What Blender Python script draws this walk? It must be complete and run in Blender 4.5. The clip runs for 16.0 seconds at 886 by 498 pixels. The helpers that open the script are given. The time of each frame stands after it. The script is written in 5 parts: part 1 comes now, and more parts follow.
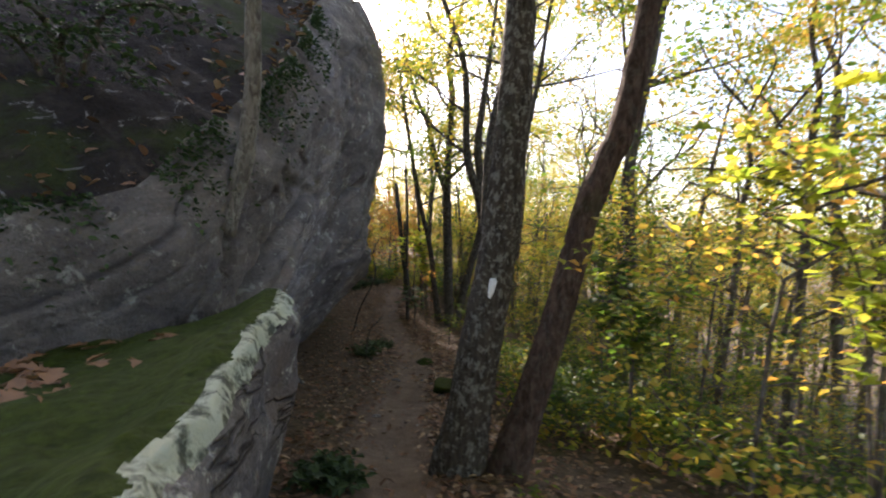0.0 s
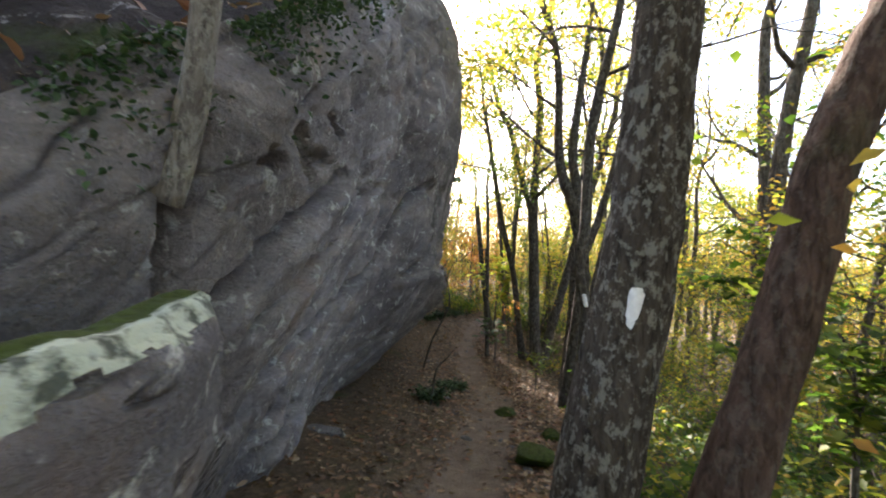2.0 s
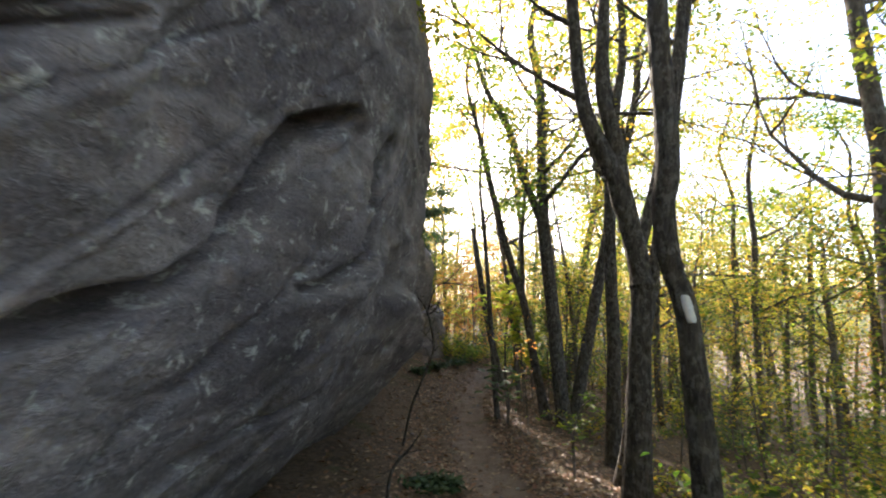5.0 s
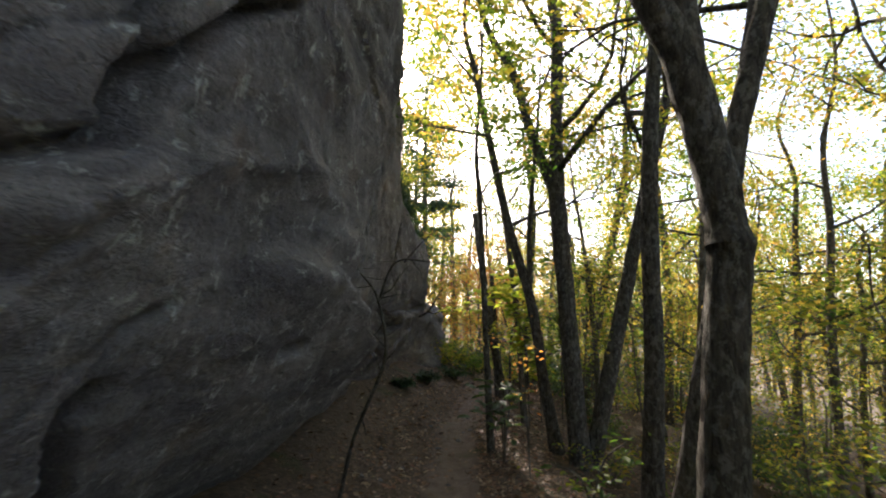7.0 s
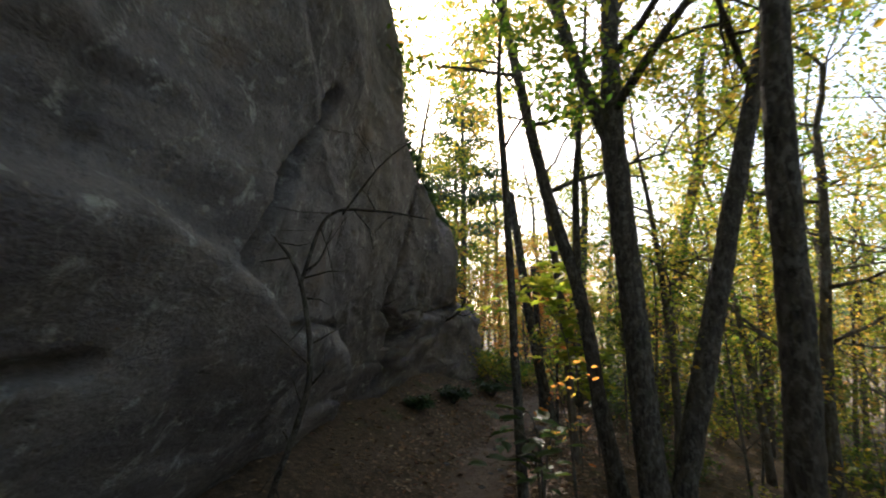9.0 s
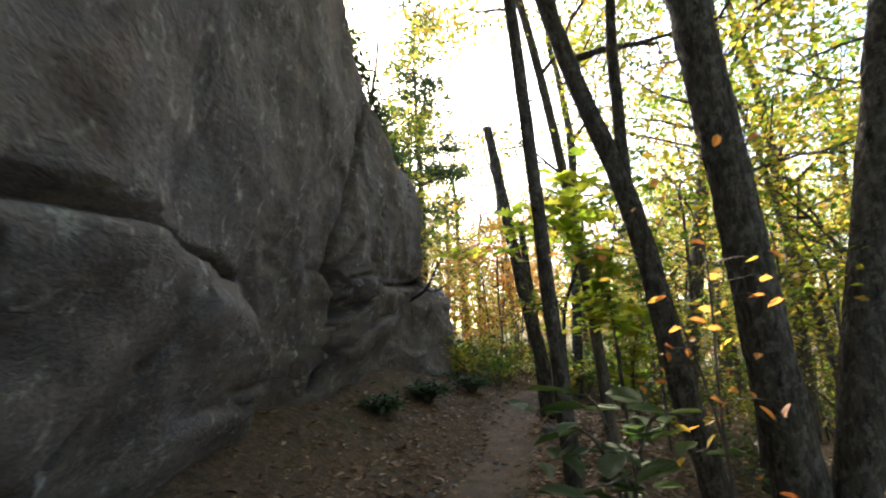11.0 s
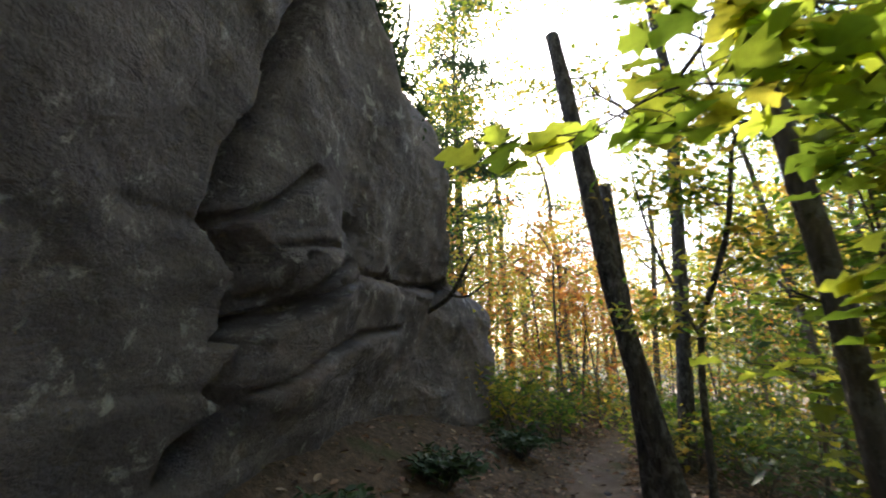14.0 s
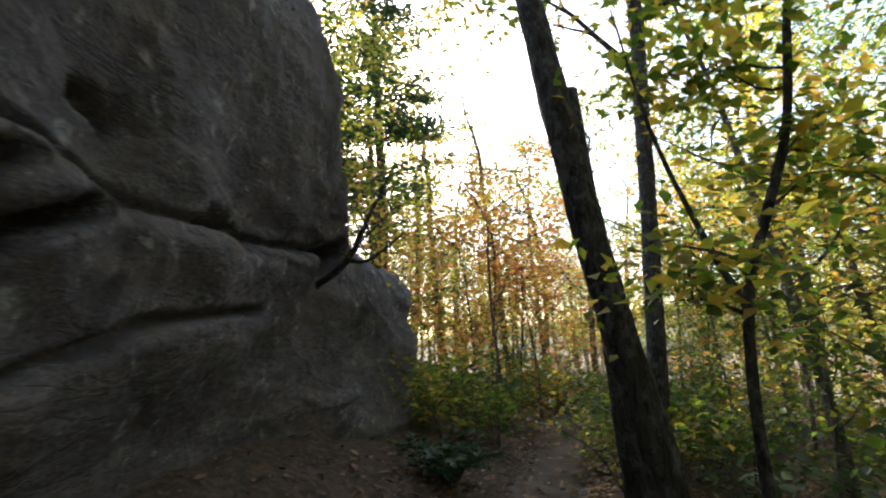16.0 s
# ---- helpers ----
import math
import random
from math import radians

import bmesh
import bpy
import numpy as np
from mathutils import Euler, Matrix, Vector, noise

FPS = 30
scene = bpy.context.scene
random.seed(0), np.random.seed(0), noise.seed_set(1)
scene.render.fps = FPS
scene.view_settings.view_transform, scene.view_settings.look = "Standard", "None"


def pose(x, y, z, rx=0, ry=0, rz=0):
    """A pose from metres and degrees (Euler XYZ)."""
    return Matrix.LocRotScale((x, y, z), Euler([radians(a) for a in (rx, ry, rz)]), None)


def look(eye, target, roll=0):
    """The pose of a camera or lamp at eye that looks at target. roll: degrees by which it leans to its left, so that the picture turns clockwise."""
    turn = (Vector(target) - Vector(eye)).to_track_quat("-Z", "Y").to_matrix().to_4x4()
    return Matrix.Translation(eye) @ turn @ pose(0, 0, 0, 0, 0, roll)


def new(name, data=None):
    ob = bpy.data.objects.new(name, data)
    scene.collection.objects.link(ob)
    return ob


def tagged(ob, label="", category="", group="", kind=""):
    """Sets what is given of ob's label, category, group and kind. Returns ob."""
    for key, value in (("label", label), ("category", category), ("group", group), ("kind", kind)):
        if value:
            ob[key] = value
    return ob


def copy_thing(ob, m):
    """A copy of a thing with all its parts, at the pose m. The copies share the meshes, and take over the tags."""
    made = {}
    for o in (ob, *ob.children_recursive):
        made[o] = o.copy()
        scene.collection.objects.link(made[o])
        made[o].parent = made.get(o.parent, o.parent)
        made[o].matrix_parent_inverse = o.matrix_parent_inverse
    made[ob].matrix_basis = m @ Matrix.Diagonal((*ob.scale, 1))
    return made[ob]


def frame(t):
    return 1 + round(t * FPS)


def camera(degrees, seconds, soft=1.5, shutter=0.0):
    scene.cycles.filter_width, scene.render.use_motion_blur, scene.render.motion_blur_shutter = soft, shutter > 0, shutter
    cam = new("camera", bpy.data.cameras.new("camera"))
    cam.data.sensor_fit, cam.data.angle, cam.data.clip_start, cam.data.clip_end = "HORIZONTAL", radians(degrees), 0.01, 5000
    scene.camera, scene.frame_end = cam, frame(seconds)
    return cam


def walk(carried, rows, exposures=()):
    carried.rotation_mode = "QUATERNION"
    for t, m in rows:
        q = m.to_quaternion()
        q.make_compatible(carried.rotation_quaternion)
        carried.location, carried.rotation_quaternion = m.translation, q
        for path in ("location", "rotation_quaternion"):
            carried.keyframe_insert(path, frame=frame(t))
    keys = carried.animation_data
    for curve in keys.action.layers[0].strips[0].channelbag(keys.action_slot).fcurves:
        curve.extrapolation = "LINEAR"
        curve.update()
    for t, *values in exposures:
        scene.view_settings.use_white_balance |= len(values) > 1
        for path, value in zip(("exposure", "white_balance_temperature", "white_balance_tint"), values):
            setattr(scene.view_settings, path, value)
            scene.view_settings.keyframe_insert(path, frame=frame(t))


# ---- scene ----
cam = camera(82.3, 16.0, soft=2.0, shutter=0.4)
PATH = [
    (0, (0.094, -0.061, 1.307), (0.055, 1.938, 1.271), 2.4),
    (0.5, (0.087, 0.336, 1.254), (-0.116, 2.326, 1.243), -0.4),
    (1, (0.104, 0.76, 1.165), (-0.221, 2.733, 1.212), 2.3),
    (1.5, (0.063, 1.182, 1.115), (-0.227, 3.16, 1.119), 2.7),
    (2, (0.037, 1.63, 1.073), (-0.335, 3.593, 1.156), 3.3),
    (2.5, (-0.022, 2.016, 0.931), (-0.361, 3.983, 1.06), 2.5),
    (3, (-0.112, 2.485, 0.907), (-0.496, 4.443, 1.036), 1.8),
    (3.5, (-0.24, 2.931, 0.892), (-0.61, 4.891, 1.044), 2.2),
    (3.7, (-0.279, 3.105, 0.879), (-0.616, 5.069, 1.052), 1.3),
    (5.8, (-0.071, 6.207, 0.706), (-0.494, 8.138, 1.015), -1.8),
    (6, (-0.064, 6.422, 0.706), (-0.456, 8.359, 1.014), -2.8),
    (6.5, (-0.025, 6.95, 0.664), (-0.525, 8.866, 0.945), -0.5),
    (7, (-0.053, 7.491, 0.622), (-0.524, 9.409, 0.932), 0.8),
    (7.5, (-0.045, 8.046, 0.619), (-0.524, 9.953, 0.987), 1.3),
    (8, (-0.068, 8.614, 0.549), (-0.583, 10.508, 0.935), 2.3),
    (8.5, (-0.018, 9.157, 0.498), (-0.56, 11.058, 0.806), 0.5),
    (9, (-0.114, 9.77, 0.596), (-0.786, 11.624, 0.93), 0.6),
    (9.2, (-0.164, 9.997, 0.611), (-0.85, 11.852, 0.912), 1.6),
    (11.3, (-1.187, 12.373, 0.111), (-1.643, 14.286, 0.476), -3.6),
    (11.5, (-1.223, 12.58, 0.092), (-1.665, 14.504, 0.409), -3.9),
    (12, (-1.32, 13.092, 0.087), (-1.831, 15.007, 0.358), -2.4),
    (12.5, (-1.438, 13.606, 0.123), (-1.888, 15.539, 0.37), -1.0),
    (13, (-1.564, 14.087, 0.163), (-2.151, 15.97, 0.49), -0.8),
    (13.5, (-1.689, 14.526, 0.223), (-2.252, 16.4, 0.635), -1.6),
    (14, (-1.784, 14.962, 0.25), (-2.431, 16.796, 0.715), -0.9),
    (14.5, (-1.88, 15.357, 0.292), (-2.588, 17.165, 0.772), -0.8),
    (15, (-1.961, 15.815, 0.324), (-2.628, 17.643, 0.787), -0.9),
    (15.5, (-2.026, 16.196, 0.372), (-2.579, 18.08, 0.753), -1.6),
    (16, (-2.081, 16.664, 0.363), (-2.476, 18.587, 0.746), -3.1),
]
EXPOSURE = [(0, 1.85, 6750, 20), (0.5, 2.4, 6750, 19), (1.2, 2.4, 6750, 19), (2.5, 2.6, 6700, 18), (3.5, 2.6, 6650, 18), (6, 2.15, 6650, 15), (9, 1.65, 6600, 13), (12, 2.75, 6650, 12), (13.5, 2.55, 6500, 13), (14.5, 2.15, 6450, 13), (16, 1.95, 6400, 12)]
walk(cam, [(t, look(eye, target, roll)) for t, eye, target, roll in PATH], EXPOSURE)

# sun ahead and to the left of the walk, low over the crag
SUN_EL, SUN_AZ = radians(31), radians(-27)
world = bpy.data.worlds.new("world")
scene.world = world
world.use_nodes = True
wn = world.node_tree
sky = wn.nodes.new("ShaderNodeTexSky")
sky.sky_type = "NISHITA"
sky.sun_disc = False
sky.sun_elevation, sky.sun_rotation = SUN_EL, SUN_AZ
sky.air_density, sky.dust_density = 1.0, 2.0
wn.links.new(sky.outputs["Color"], wn.nodes["Background"].inputs["Color"])
wn.nodes["Background"].inputs["Strength"].default_value = 0.15
SUN_DIR = Vector((math.sin(SUN_AZ) * math.cos(SUN_EL), math.cos(SUN_AZ) * math.cos(SUN_EL), math.sin(SUN_EL)))
sun = new("sun", bpy.data.lights.new("sun", "SUN"))
sun.data.energy, sun.data.angle, sun.data.color = 5.0, radians(0.6), (1.0, 0.92, 0.78)
sun.matrix_world = look(SUN_DIR * 60, (0, 0, 0))

# ---------------------------------------------------------------- materials


class Mat:
    """A small builder for node materials."""

    def __init__(self, name, rough=0.8, spec=0.3):
        self.m = bpy.data.materials.new(name)
        self.m.use_nodes = True
        self.t = self.m.node_tree
        self.b = self.t.nodes["Principled BSDF"]
        self.b.inputs["Roughness"].default_value = rough
        self.b.inputs["Specular IOR Level"].default_value = spec
        self.pos = self.t.nodes.new("ShaderNodeNewGeometry").outputs["Position"]

    def node(self, kind, **values):
        n = self.t.nodes.new(kind)
        for k, v in values.items():
            if hasattr(n, k):
                setattr(n, k, v)
            else:
                n.inputs[k].default_value = v
        return n

    def link(self, a, b):
        self.t.links.new(a, b)

    def coords(self, scale, tilt=0.0):
        n = self.node("ShaderNodeMapping")
        n.inputs["Rotation"].default_value = (tilt, 0, 0)
        n.inputs["Scale"].default_value = scale
        self.link(self.pos, n.inputs["Vector"])
        return n.outputs["Vector"]

    def noise(self, scale, detail=4.0, rough=0.6, vec=None, distort=0.0):
        n = self.node("ShaderNodeTexNoise")
        n.inputs["Scale"].default_value, n.inputs["Detail"].default_value = scale, detail
        n.inputs["Roughness"].default_value, n.inputs["Distortion"].default_value = rough, distort
        self.link(vec or self.pos, n.inputs["Vector"])
        return n.outputs["Fac"]

    def voronoi(self, scale, vec=None):
        n = self.node("ShaderNodeTexVoronoi")
        n.inputs["Scale"].default_value = scale
        self.link(vec or self.pos, n.inputs["Vector"])
        return n.outputs["Distance"]

    def ramp(self, fac, stops):
        n = self.node("ShaderNodeValToRGB")
        e = n.color_ramp.elements
        while len(e) < len(stops):
            e.new(0.5)
        for el, (p, c) in zip(e, stops):
            el.position = p
            el.color = (*c, 1) if len(c) == 3 else c
        self.link(fac, n.inputs["Fac"])
        return n.outputs["Color"]

    def mix(self, fac, a, b, blend="MIX"):
        n = self.node("ShaderNodeMix")
        n.data_type, n.blend_type = "RGBA", blend
        if isinstance(fac, float):
            n.inputs[0].default_value = fac
        else:
            self.link(fac, n.inputs[0])
        for s, i in ((a, 6), (b, 7)):
            if isinstance(s, tuple):
                n.inputs[i].default_value = (*s, 1)
            else:
                self.link(s, n.inputs[i])
        return n.outputs[2]

    def math(self, op, a, b=0.0, clamp=False):
        n = self.node("ShaderNodeMath")
        n.operation, n.use_clamp = op, clamp
        for s, i in ((a, 0), (b, 1)):
            if isinstance(s, (int, float)):
                n.inputs[i].default_value = s
            else:
                self.link(s, n.inputs[i])
        return n.outputs[0]

    def bump(self, height, strength, distance):
        n = self.node("ShaderNodeBump")
        n.inputs["Strength"].default_value, n.inputs["Distance"].default_value = strength, distance
        self.link(height, n.inputs["Height"])
        self.link(n.outputs["Normal"], self.b.inputs["Normal"])

    def color(self, c):
        self.link(c, self.b.inputs["Base Color"])
        return self.m


G = lambda v: (v, v, v)


def rock_material(name, warm, lichen, zoned=False):
    """Grey sandstone: broad stains, grain, pale lichen crusts, dark algae."""
    m = Mat(name, 0.88, 0.25)
    broad = m.noise(0.55, 5, 0.62, distort=0.6)
    c = m.ramp(broad, [(0.3, (0.078 * warm, 0.074, 0.082 / warm)), (0.5, (0.145 * warm, 0.137, 0.146 / warm)), (0.72, (0.25 * warm, 0.237, 0.24 / warm))])
    bands = m.noise(2.4, 4, 0.6, vec=m.coords((1.2, 0.35, 1.9), -0.55), distort=0.8)
    c = m.mix(m.math("MULTIPLY", bands, 0.75), c, m.ramp(bands, [(0.38, (0.065, 0.06, 0.063)), (0.62, (0.26, 0.24, 0.225))]))
    grain = m.noise(38, 4, 0.75)
    c = m.mix(0.5, c, m.ramp(grain, [(0.3, G(0.3)), (0.7, G(0.72))]), "OVERLAY")
    spots = m.noise(6.5, 6, 0.72, distort=0.5)
    c = m.mix(m.ramp(spots, [(0.57, G(0)), (0.64, G(lichen))]), c, (0.48, 0.50, 0.46))
    stain = m.noise(1.6, 5, 0.7, vec=m.coords((1.0, 1.0, 0.3)))
    c = m.mix(m.ramp(stain, [(0.58, G(0)), (0.7, G(0.75))]), c, (0.07, 0.068, 0.064))
    fleck = m.noise(21, 4, 0.8)
    c = m.mix(m.ramp(fleck, [(0.63, G(0)), (0.69, G(0.55 * lichen))]), c, (0.42, 0.43, 0.41))
    dots = m.noise(13, 3, 0.75, vec=m.coords((1.0, 0.6, 1.0), -0.55))
    c = m.mix(m.ramp(dots, [(0.64, G(0)), (0.70, G(0.6))]), c, (0.05, 0.05, 0.05))
    rust = m.noise(1.1, 4, 0.6)
    c = m.mix(m.ramp(rust, [(0.6, G(0)), (0.75, G(0.4))]), c, (0.25, 0.16, 0.10))
    if zoned:
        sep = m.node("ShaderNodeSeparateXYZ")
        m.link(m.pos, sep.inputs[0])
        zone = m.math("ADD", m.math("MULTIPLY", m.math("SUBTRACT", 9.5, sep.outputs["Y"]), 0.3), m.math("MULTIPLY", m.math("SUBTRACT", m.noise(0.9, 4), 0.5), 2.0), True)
        # sky light on lichen-pale rock brightened into the colour, y 4 to 9.5
        brightened = m.math("MULTIPLY", zone, m.math("MULTIPLY", m.math("SUBTRACT", sep.outputs["Y"], 4.2), 0.7, True))
        c = m.mix(m.math("MULTIPLY", brightened, 0.85), c, m.mix(1.0, c, (1.8, 1.82, 1.88), "MULTIPLY"))
        # farther along the trail the face is toned slightly darker and browner
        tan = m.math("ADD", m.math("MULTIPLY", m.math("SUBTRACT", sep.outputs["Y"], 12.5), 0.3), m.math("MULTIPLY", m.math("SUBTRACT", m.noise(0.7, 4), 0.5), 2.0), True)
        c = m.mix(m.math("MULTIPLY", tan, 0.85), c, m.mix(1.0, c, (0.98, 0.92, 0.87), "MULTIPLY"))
    # short creases along the bedding, with the shade inside them darkened into the colour
    crease = m.math("ABSOLUTE", m.math("SUBTRACT", m.noise(2.3, 3.5, 0.6, vec=m.coords((1.1, 0.38, 1.9), -0.55), distort=0.5), 0.5))
    some = m.ramp(m.noise(1.1, 3, 0.6, distort=0.4), [(0.44, G(0)), (0.58, G(1))])
    cut = m.math("MULTIPLY", m.ramp(crease, [(0.004, G(0.85)), (0.03, G(0))]), some)
    if zoned:
        cut = m.math("MULTIPLY", cut, 0.12)
    c = m.mix(cut, c, (0.035, 0.033, 0.034))
    h = m.math("ADD", m.math("MULTIPLY", grain, 0.35), m.math("MULTIPLY", m.noise(9, 6, 0.7), 1.0))
    h = m.math("SUBTRACT", h, m.math("MULTIPLY", cut, 0.7))
    m.bump(h, 1.0, 0.07)
    return m.color(c)


def bark_material(name, dark, light, patch=0.5, scale=1.0):
    """Furrowed bark with lichen patches, furrows along the trunk."""
    m = Mat(name, 0.92, 0.15)
    v = m.coords((1.0, 1.0, 0.28))
    fur = m.noise(26 * scale, 5, 0.65, vec=v, distort=0.7)
    c = m.ramp(fur, [(0.34, dark), (0.62, light)])
    lich = m.noise(17 * scale, 5, 0.75, vec=m.coords((1.0, 1.0, 0.75)))
    c = m.mix(m.ramp(lich, [(0.51, G(0)), (0.58, G(patch))]), c, (0.27, 0.27, 0.235))
    moss = m.noise(3.0, 3, 0.6)
    c = m.mix(m.ramp(moss, [(0.6, G(0)), (0.75, G(0.35))]), c, (0.06, 0.075, 0.03))
    m.bump(m.math("ADD", fur, m.math("MULTIPLY", m.noise(70, 3), 0.3)), 1.0, 0.02)
    return m.color(c)


def leaf_material(name, colors, glow=0.62):
    """Leaves that let light through; each leaf has its own tint."""
    m = Mat(name, 0.55, 0.3)
    rnd = m.node("ShaderNodeNewGeometry").outputs["Random Per Island"]
    n = len(colors)
    c = m.ramp(rnd, [((i + 0.5) / n, col) for i, col in enumerate(colors)])
    c = m.mix(0.25, c, m.ramp(m.noise(30, 3), [(0.3, G(0.25)), (0.7, G(0.8))]), "OVERLAY")
    m.color(c)
    tr = m.node("ShaderNodeBsdfTranslucent")
    m.link(m.mix(1.0, c, (1.55, 1.6, 1.1), "MULTIPLY"), tr.inputs["Color"])
    mx = m.node("ShaderNodeMixShader")
    mx.inputs[0].default_value = glow
    m.link(m.b.outputs[0], mx.inputs[1])
    m.link(tr.outputs[0], mx.inputs[2])
    m.link(mx.outputs[0], m.t.nodes["Material Output"].inputs["Surface"])
    return m.m


def ground_material():
    """Forest soil: beaten trail, leaf mould, moss."""
    m = Mat("soil", 0.95, 0.12)
    att = m.node("ShaderNodeAttribute")
    att.attribute_name = "trail"
    worn = att.outputs["Fac"]
    mould = m.noise(14, 6, 0.7)
    c = m.ramp(mould, [(0.3, (0.045, 0.034, 0.025)), (0.5, (0.10, 0.073, 0.05)), (0.68, (0.19, 0.135, 0.09))])
    dirt = m.ramp(m.noise(5, 6, 0.65), [(0.3, (0.12, 0.088, 0.066)), (0.7, (0.24, 0.185, 0.145))])
    edge = m.math("ADD", worn, m.math("MULTIPLY", m.math("SUBTRACT", m.noise(4, 4), 0.5), 0.9), True)
    c = m.mix(m.ramp(edge, [(0.35, G(0)), (0.65, G(0.85))]), c, dirt)
    moss = m.noise(1.3, 5, 0.6)
    c = m.mix(m.ramp(moss, [(0.6, G(0)), (0.68, G(0.55))]), c, (0.05, 0.07, 0.02))
    m.bump(m.math("ADD", mould, m.noise(45, 4)), 0.9, 0.03)
    return m.color(c)


def crag_top_material():
    """Dark wet rock and leaf mould under the trees, with moss and pale lichen crusts."""
    m = Mat("crag_top", 0.9, 0.2)
    c = m.ramp(m.noise(3.2, 6, 0.7, distort=0.6), [(0.32, (0.012, 0.010, 0.011)), (0.52, (0.040, 0.034, 0.034)), (0.72, (0.095, 0.080, 0.072))])
    c = m.mix(m.ramp(m.noise(1.2, 5, 0.65), [(0.52, G(0)), (0.62, G(0.8))]), c, (0.045, 0.065, 0.018))
    c = m.mix(m.ramp(m.noise(5.0, 6, 0.75, distort=0.8), [(0.60, G(0)), (0.66, G(0.85))]), c, (0.34, 0.34, 0.36))
    m.bump(m.math("ADD", m.noise(8, 6, 0.75), m.math("MULTIPLY", m.noise(30, 4), 0.3)), 1.0, 0.12)
    return m.color(c)


def plain_material(name, a, b, scale, rough=0.9, bump=0.3, cut=(0.3, 0.7)):
    m = Mat(name, rough, 0.2)
    n = m.noise(scale, 5, 0.65)
    m.bump(n, bump, 0.02)
    return m.color(m.ramp(n, [(cut[0], a), (cut[1], b)]))


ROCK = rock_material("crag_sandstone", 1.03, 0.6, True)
ROCK2 = rock_material("boulder_sandstone", 0.97, 0.95)
LICHEN = plain_material("pale_lichen", (0.07, 0.08, 0.065), (0.36, 0.40, 0.33), 12, bump=1.0, cut=(0.42, 0.55))
MOSS = plain_material("moss", (0.010, 0.019, 0.002), (0.042, 0.064, 0.007), 22, bump=1.0)
CRAG_TOP = crag_top_material()
SOIL = ground_material()
BARK_A = bark_material("lichened_bark", (0.022, 0.018, 0.014), (0.078, 0.065, 0.052), 0.58, 1.3)
BARK_B = bark_material("red_brown_bark", (0.025, 0.016, 0.012), (0.095, 0.063, 0.05), 0.12)
BARK_C = bark_material("dark_bark", (0.022, 0.019, 0.016), (0.092, 0.08, 0.068), 0.3)
BARK_FAR = bark_material("grey_bark", (0.04, 0.034, 0.028), (0.13, 0.11, 0.09), 0.3, 0.7)
BARK_PALE = bark_material("pale_bark", (0.07, 0.062, 0.055), (0.22, 0.205, 0.18), 0.8)
BLAZE = plain_material("white_blaze_paint", (0.62, 0.63, 0.62), (0.82, 0.83, 0.82), 40, 0.7)
LEAF_GREEN = leaf_material("green_leaves", [(0.035, 0.075, 0.014), (0.06, 0.11, 0.018), (0.10, 0.15, 0.024), (0.17, 0.19, 0.03)])
LEAF_MIX = leaf_material("turning_leaves", [(0.055, 0.10, 0.018), (0.12, 0.16, 0.026), (0.20, 0.22, 0.032), (0.31, 0.27, 0.04), (0.38, 0.25, 0.05)])
LEAF_GOLD = leaf_material("golden_leaves", [(0.15, 0.19, 0.03), (0.29, 0.28, 0.045), (0.40, 0.31, 0.06), (0.42, 0.22, 0.06)])
LEAF_LIME = leaf_material("lime_leaves", [(0.16, 0.23, 0.032), (0.25, 0.31, 0.045), (0.33, 0.35, 0.05), (0.40, 0.36, 0.06)], 0.72)
LEAF_DULL = leaf_material("dull_green_leaves", [(0.03, 0.06, 0.02), (0.05, 0.085, 0.026), (0.075, 0.11, 0.03)], 0.35)
LEAF_RED = leaf_material("russet_leaves", [(0.40, 0.15, 0.05), (0.46, 0.22, 0.06), (0.42, 0.11, 0.05), (0.44, 0.30, 0.07)])
LEAF_DARK = leaf_material("evergreen_leaves", [(0.02, 0.045, 0.018), (0.035, 0.07, 0.025), (0.05, 0.09, 0.035)], 0.2)
NEEDLE = leaf_material("pine_needles", [(0.03, 0.06, 0.035), (0.05, 0.085, 0.05), (0.075, 0.11, 0.06)], 0.3)
LITTER = leaf_material("dead_leaves", [(0.07, 0.042, 0.026), (0.15, 0.085, 0.048), (0.24, 0.145, 0.085), (0.20, 0.09, 0.055), (0.33, 0.24, 0.16)], 0.15)
HILL = plain_material("wooded_hill", (0.10, 0.12, 0.07), (0.20, 0.18, 0.10), 0.03)

# ---------------------------------------------------------------- mesh helpers


def mesh_from(name, verts, faces, mat, smooth=False):
    me = bpy.data.meshes.new(name)
    me.from_pydata(np.asarray(verts, float).tolist() if isinstance(verts, np.ndarray) else verts, [], faces.tolist() if isinstance(faces, np.ndarray) else faces)
    me.materials.append(mat)
    if smooth:
        me.polygons.foreach_set("use_smooth", [True] * len(me.polygons))
    me.update()
    return me


def part(name, me, parent=None, label=""):
    ob = new(name, me)
    if parent:
        ob.parent = parent
    return tagged(ob, label)


def thing(name, label, category, at=(0, 0, 0), group="", kind=""):
    ob = new(name)
    ob.location = at
    ob.empty_display_size = 0.2
    return tagged(ob, label, category, group, kind)


def spline(pts, step):
    """Points (x, y, z, r) made dense along a Catmull-Rom curve."""
    p = [np.array(q, float) for q in pts]
    p = [2 * p[0] - p[1]] + p + [2 * p[-1] - p[-2]]
    out = []
    for i in range(1, len(p) - 2):
        n = max(2, int(np.linalg.norm(p[i + 1][:3] - p[i][:3]) / step))
        for k in range(n):
            t = k / n
            out.append(0.5 * (2 * p[i] + (p[i + 1] - p[i - 1]) * t + (2 * p[i - 1] - 5 * p[i] + 4 * p[i + 1] - p[i + 2]) * t * t + (3 * p[i] - p[i - 1] - 3 * p[i + 1] + p[i + 2]) * t**3))
    out.append(p[-2])
    return out


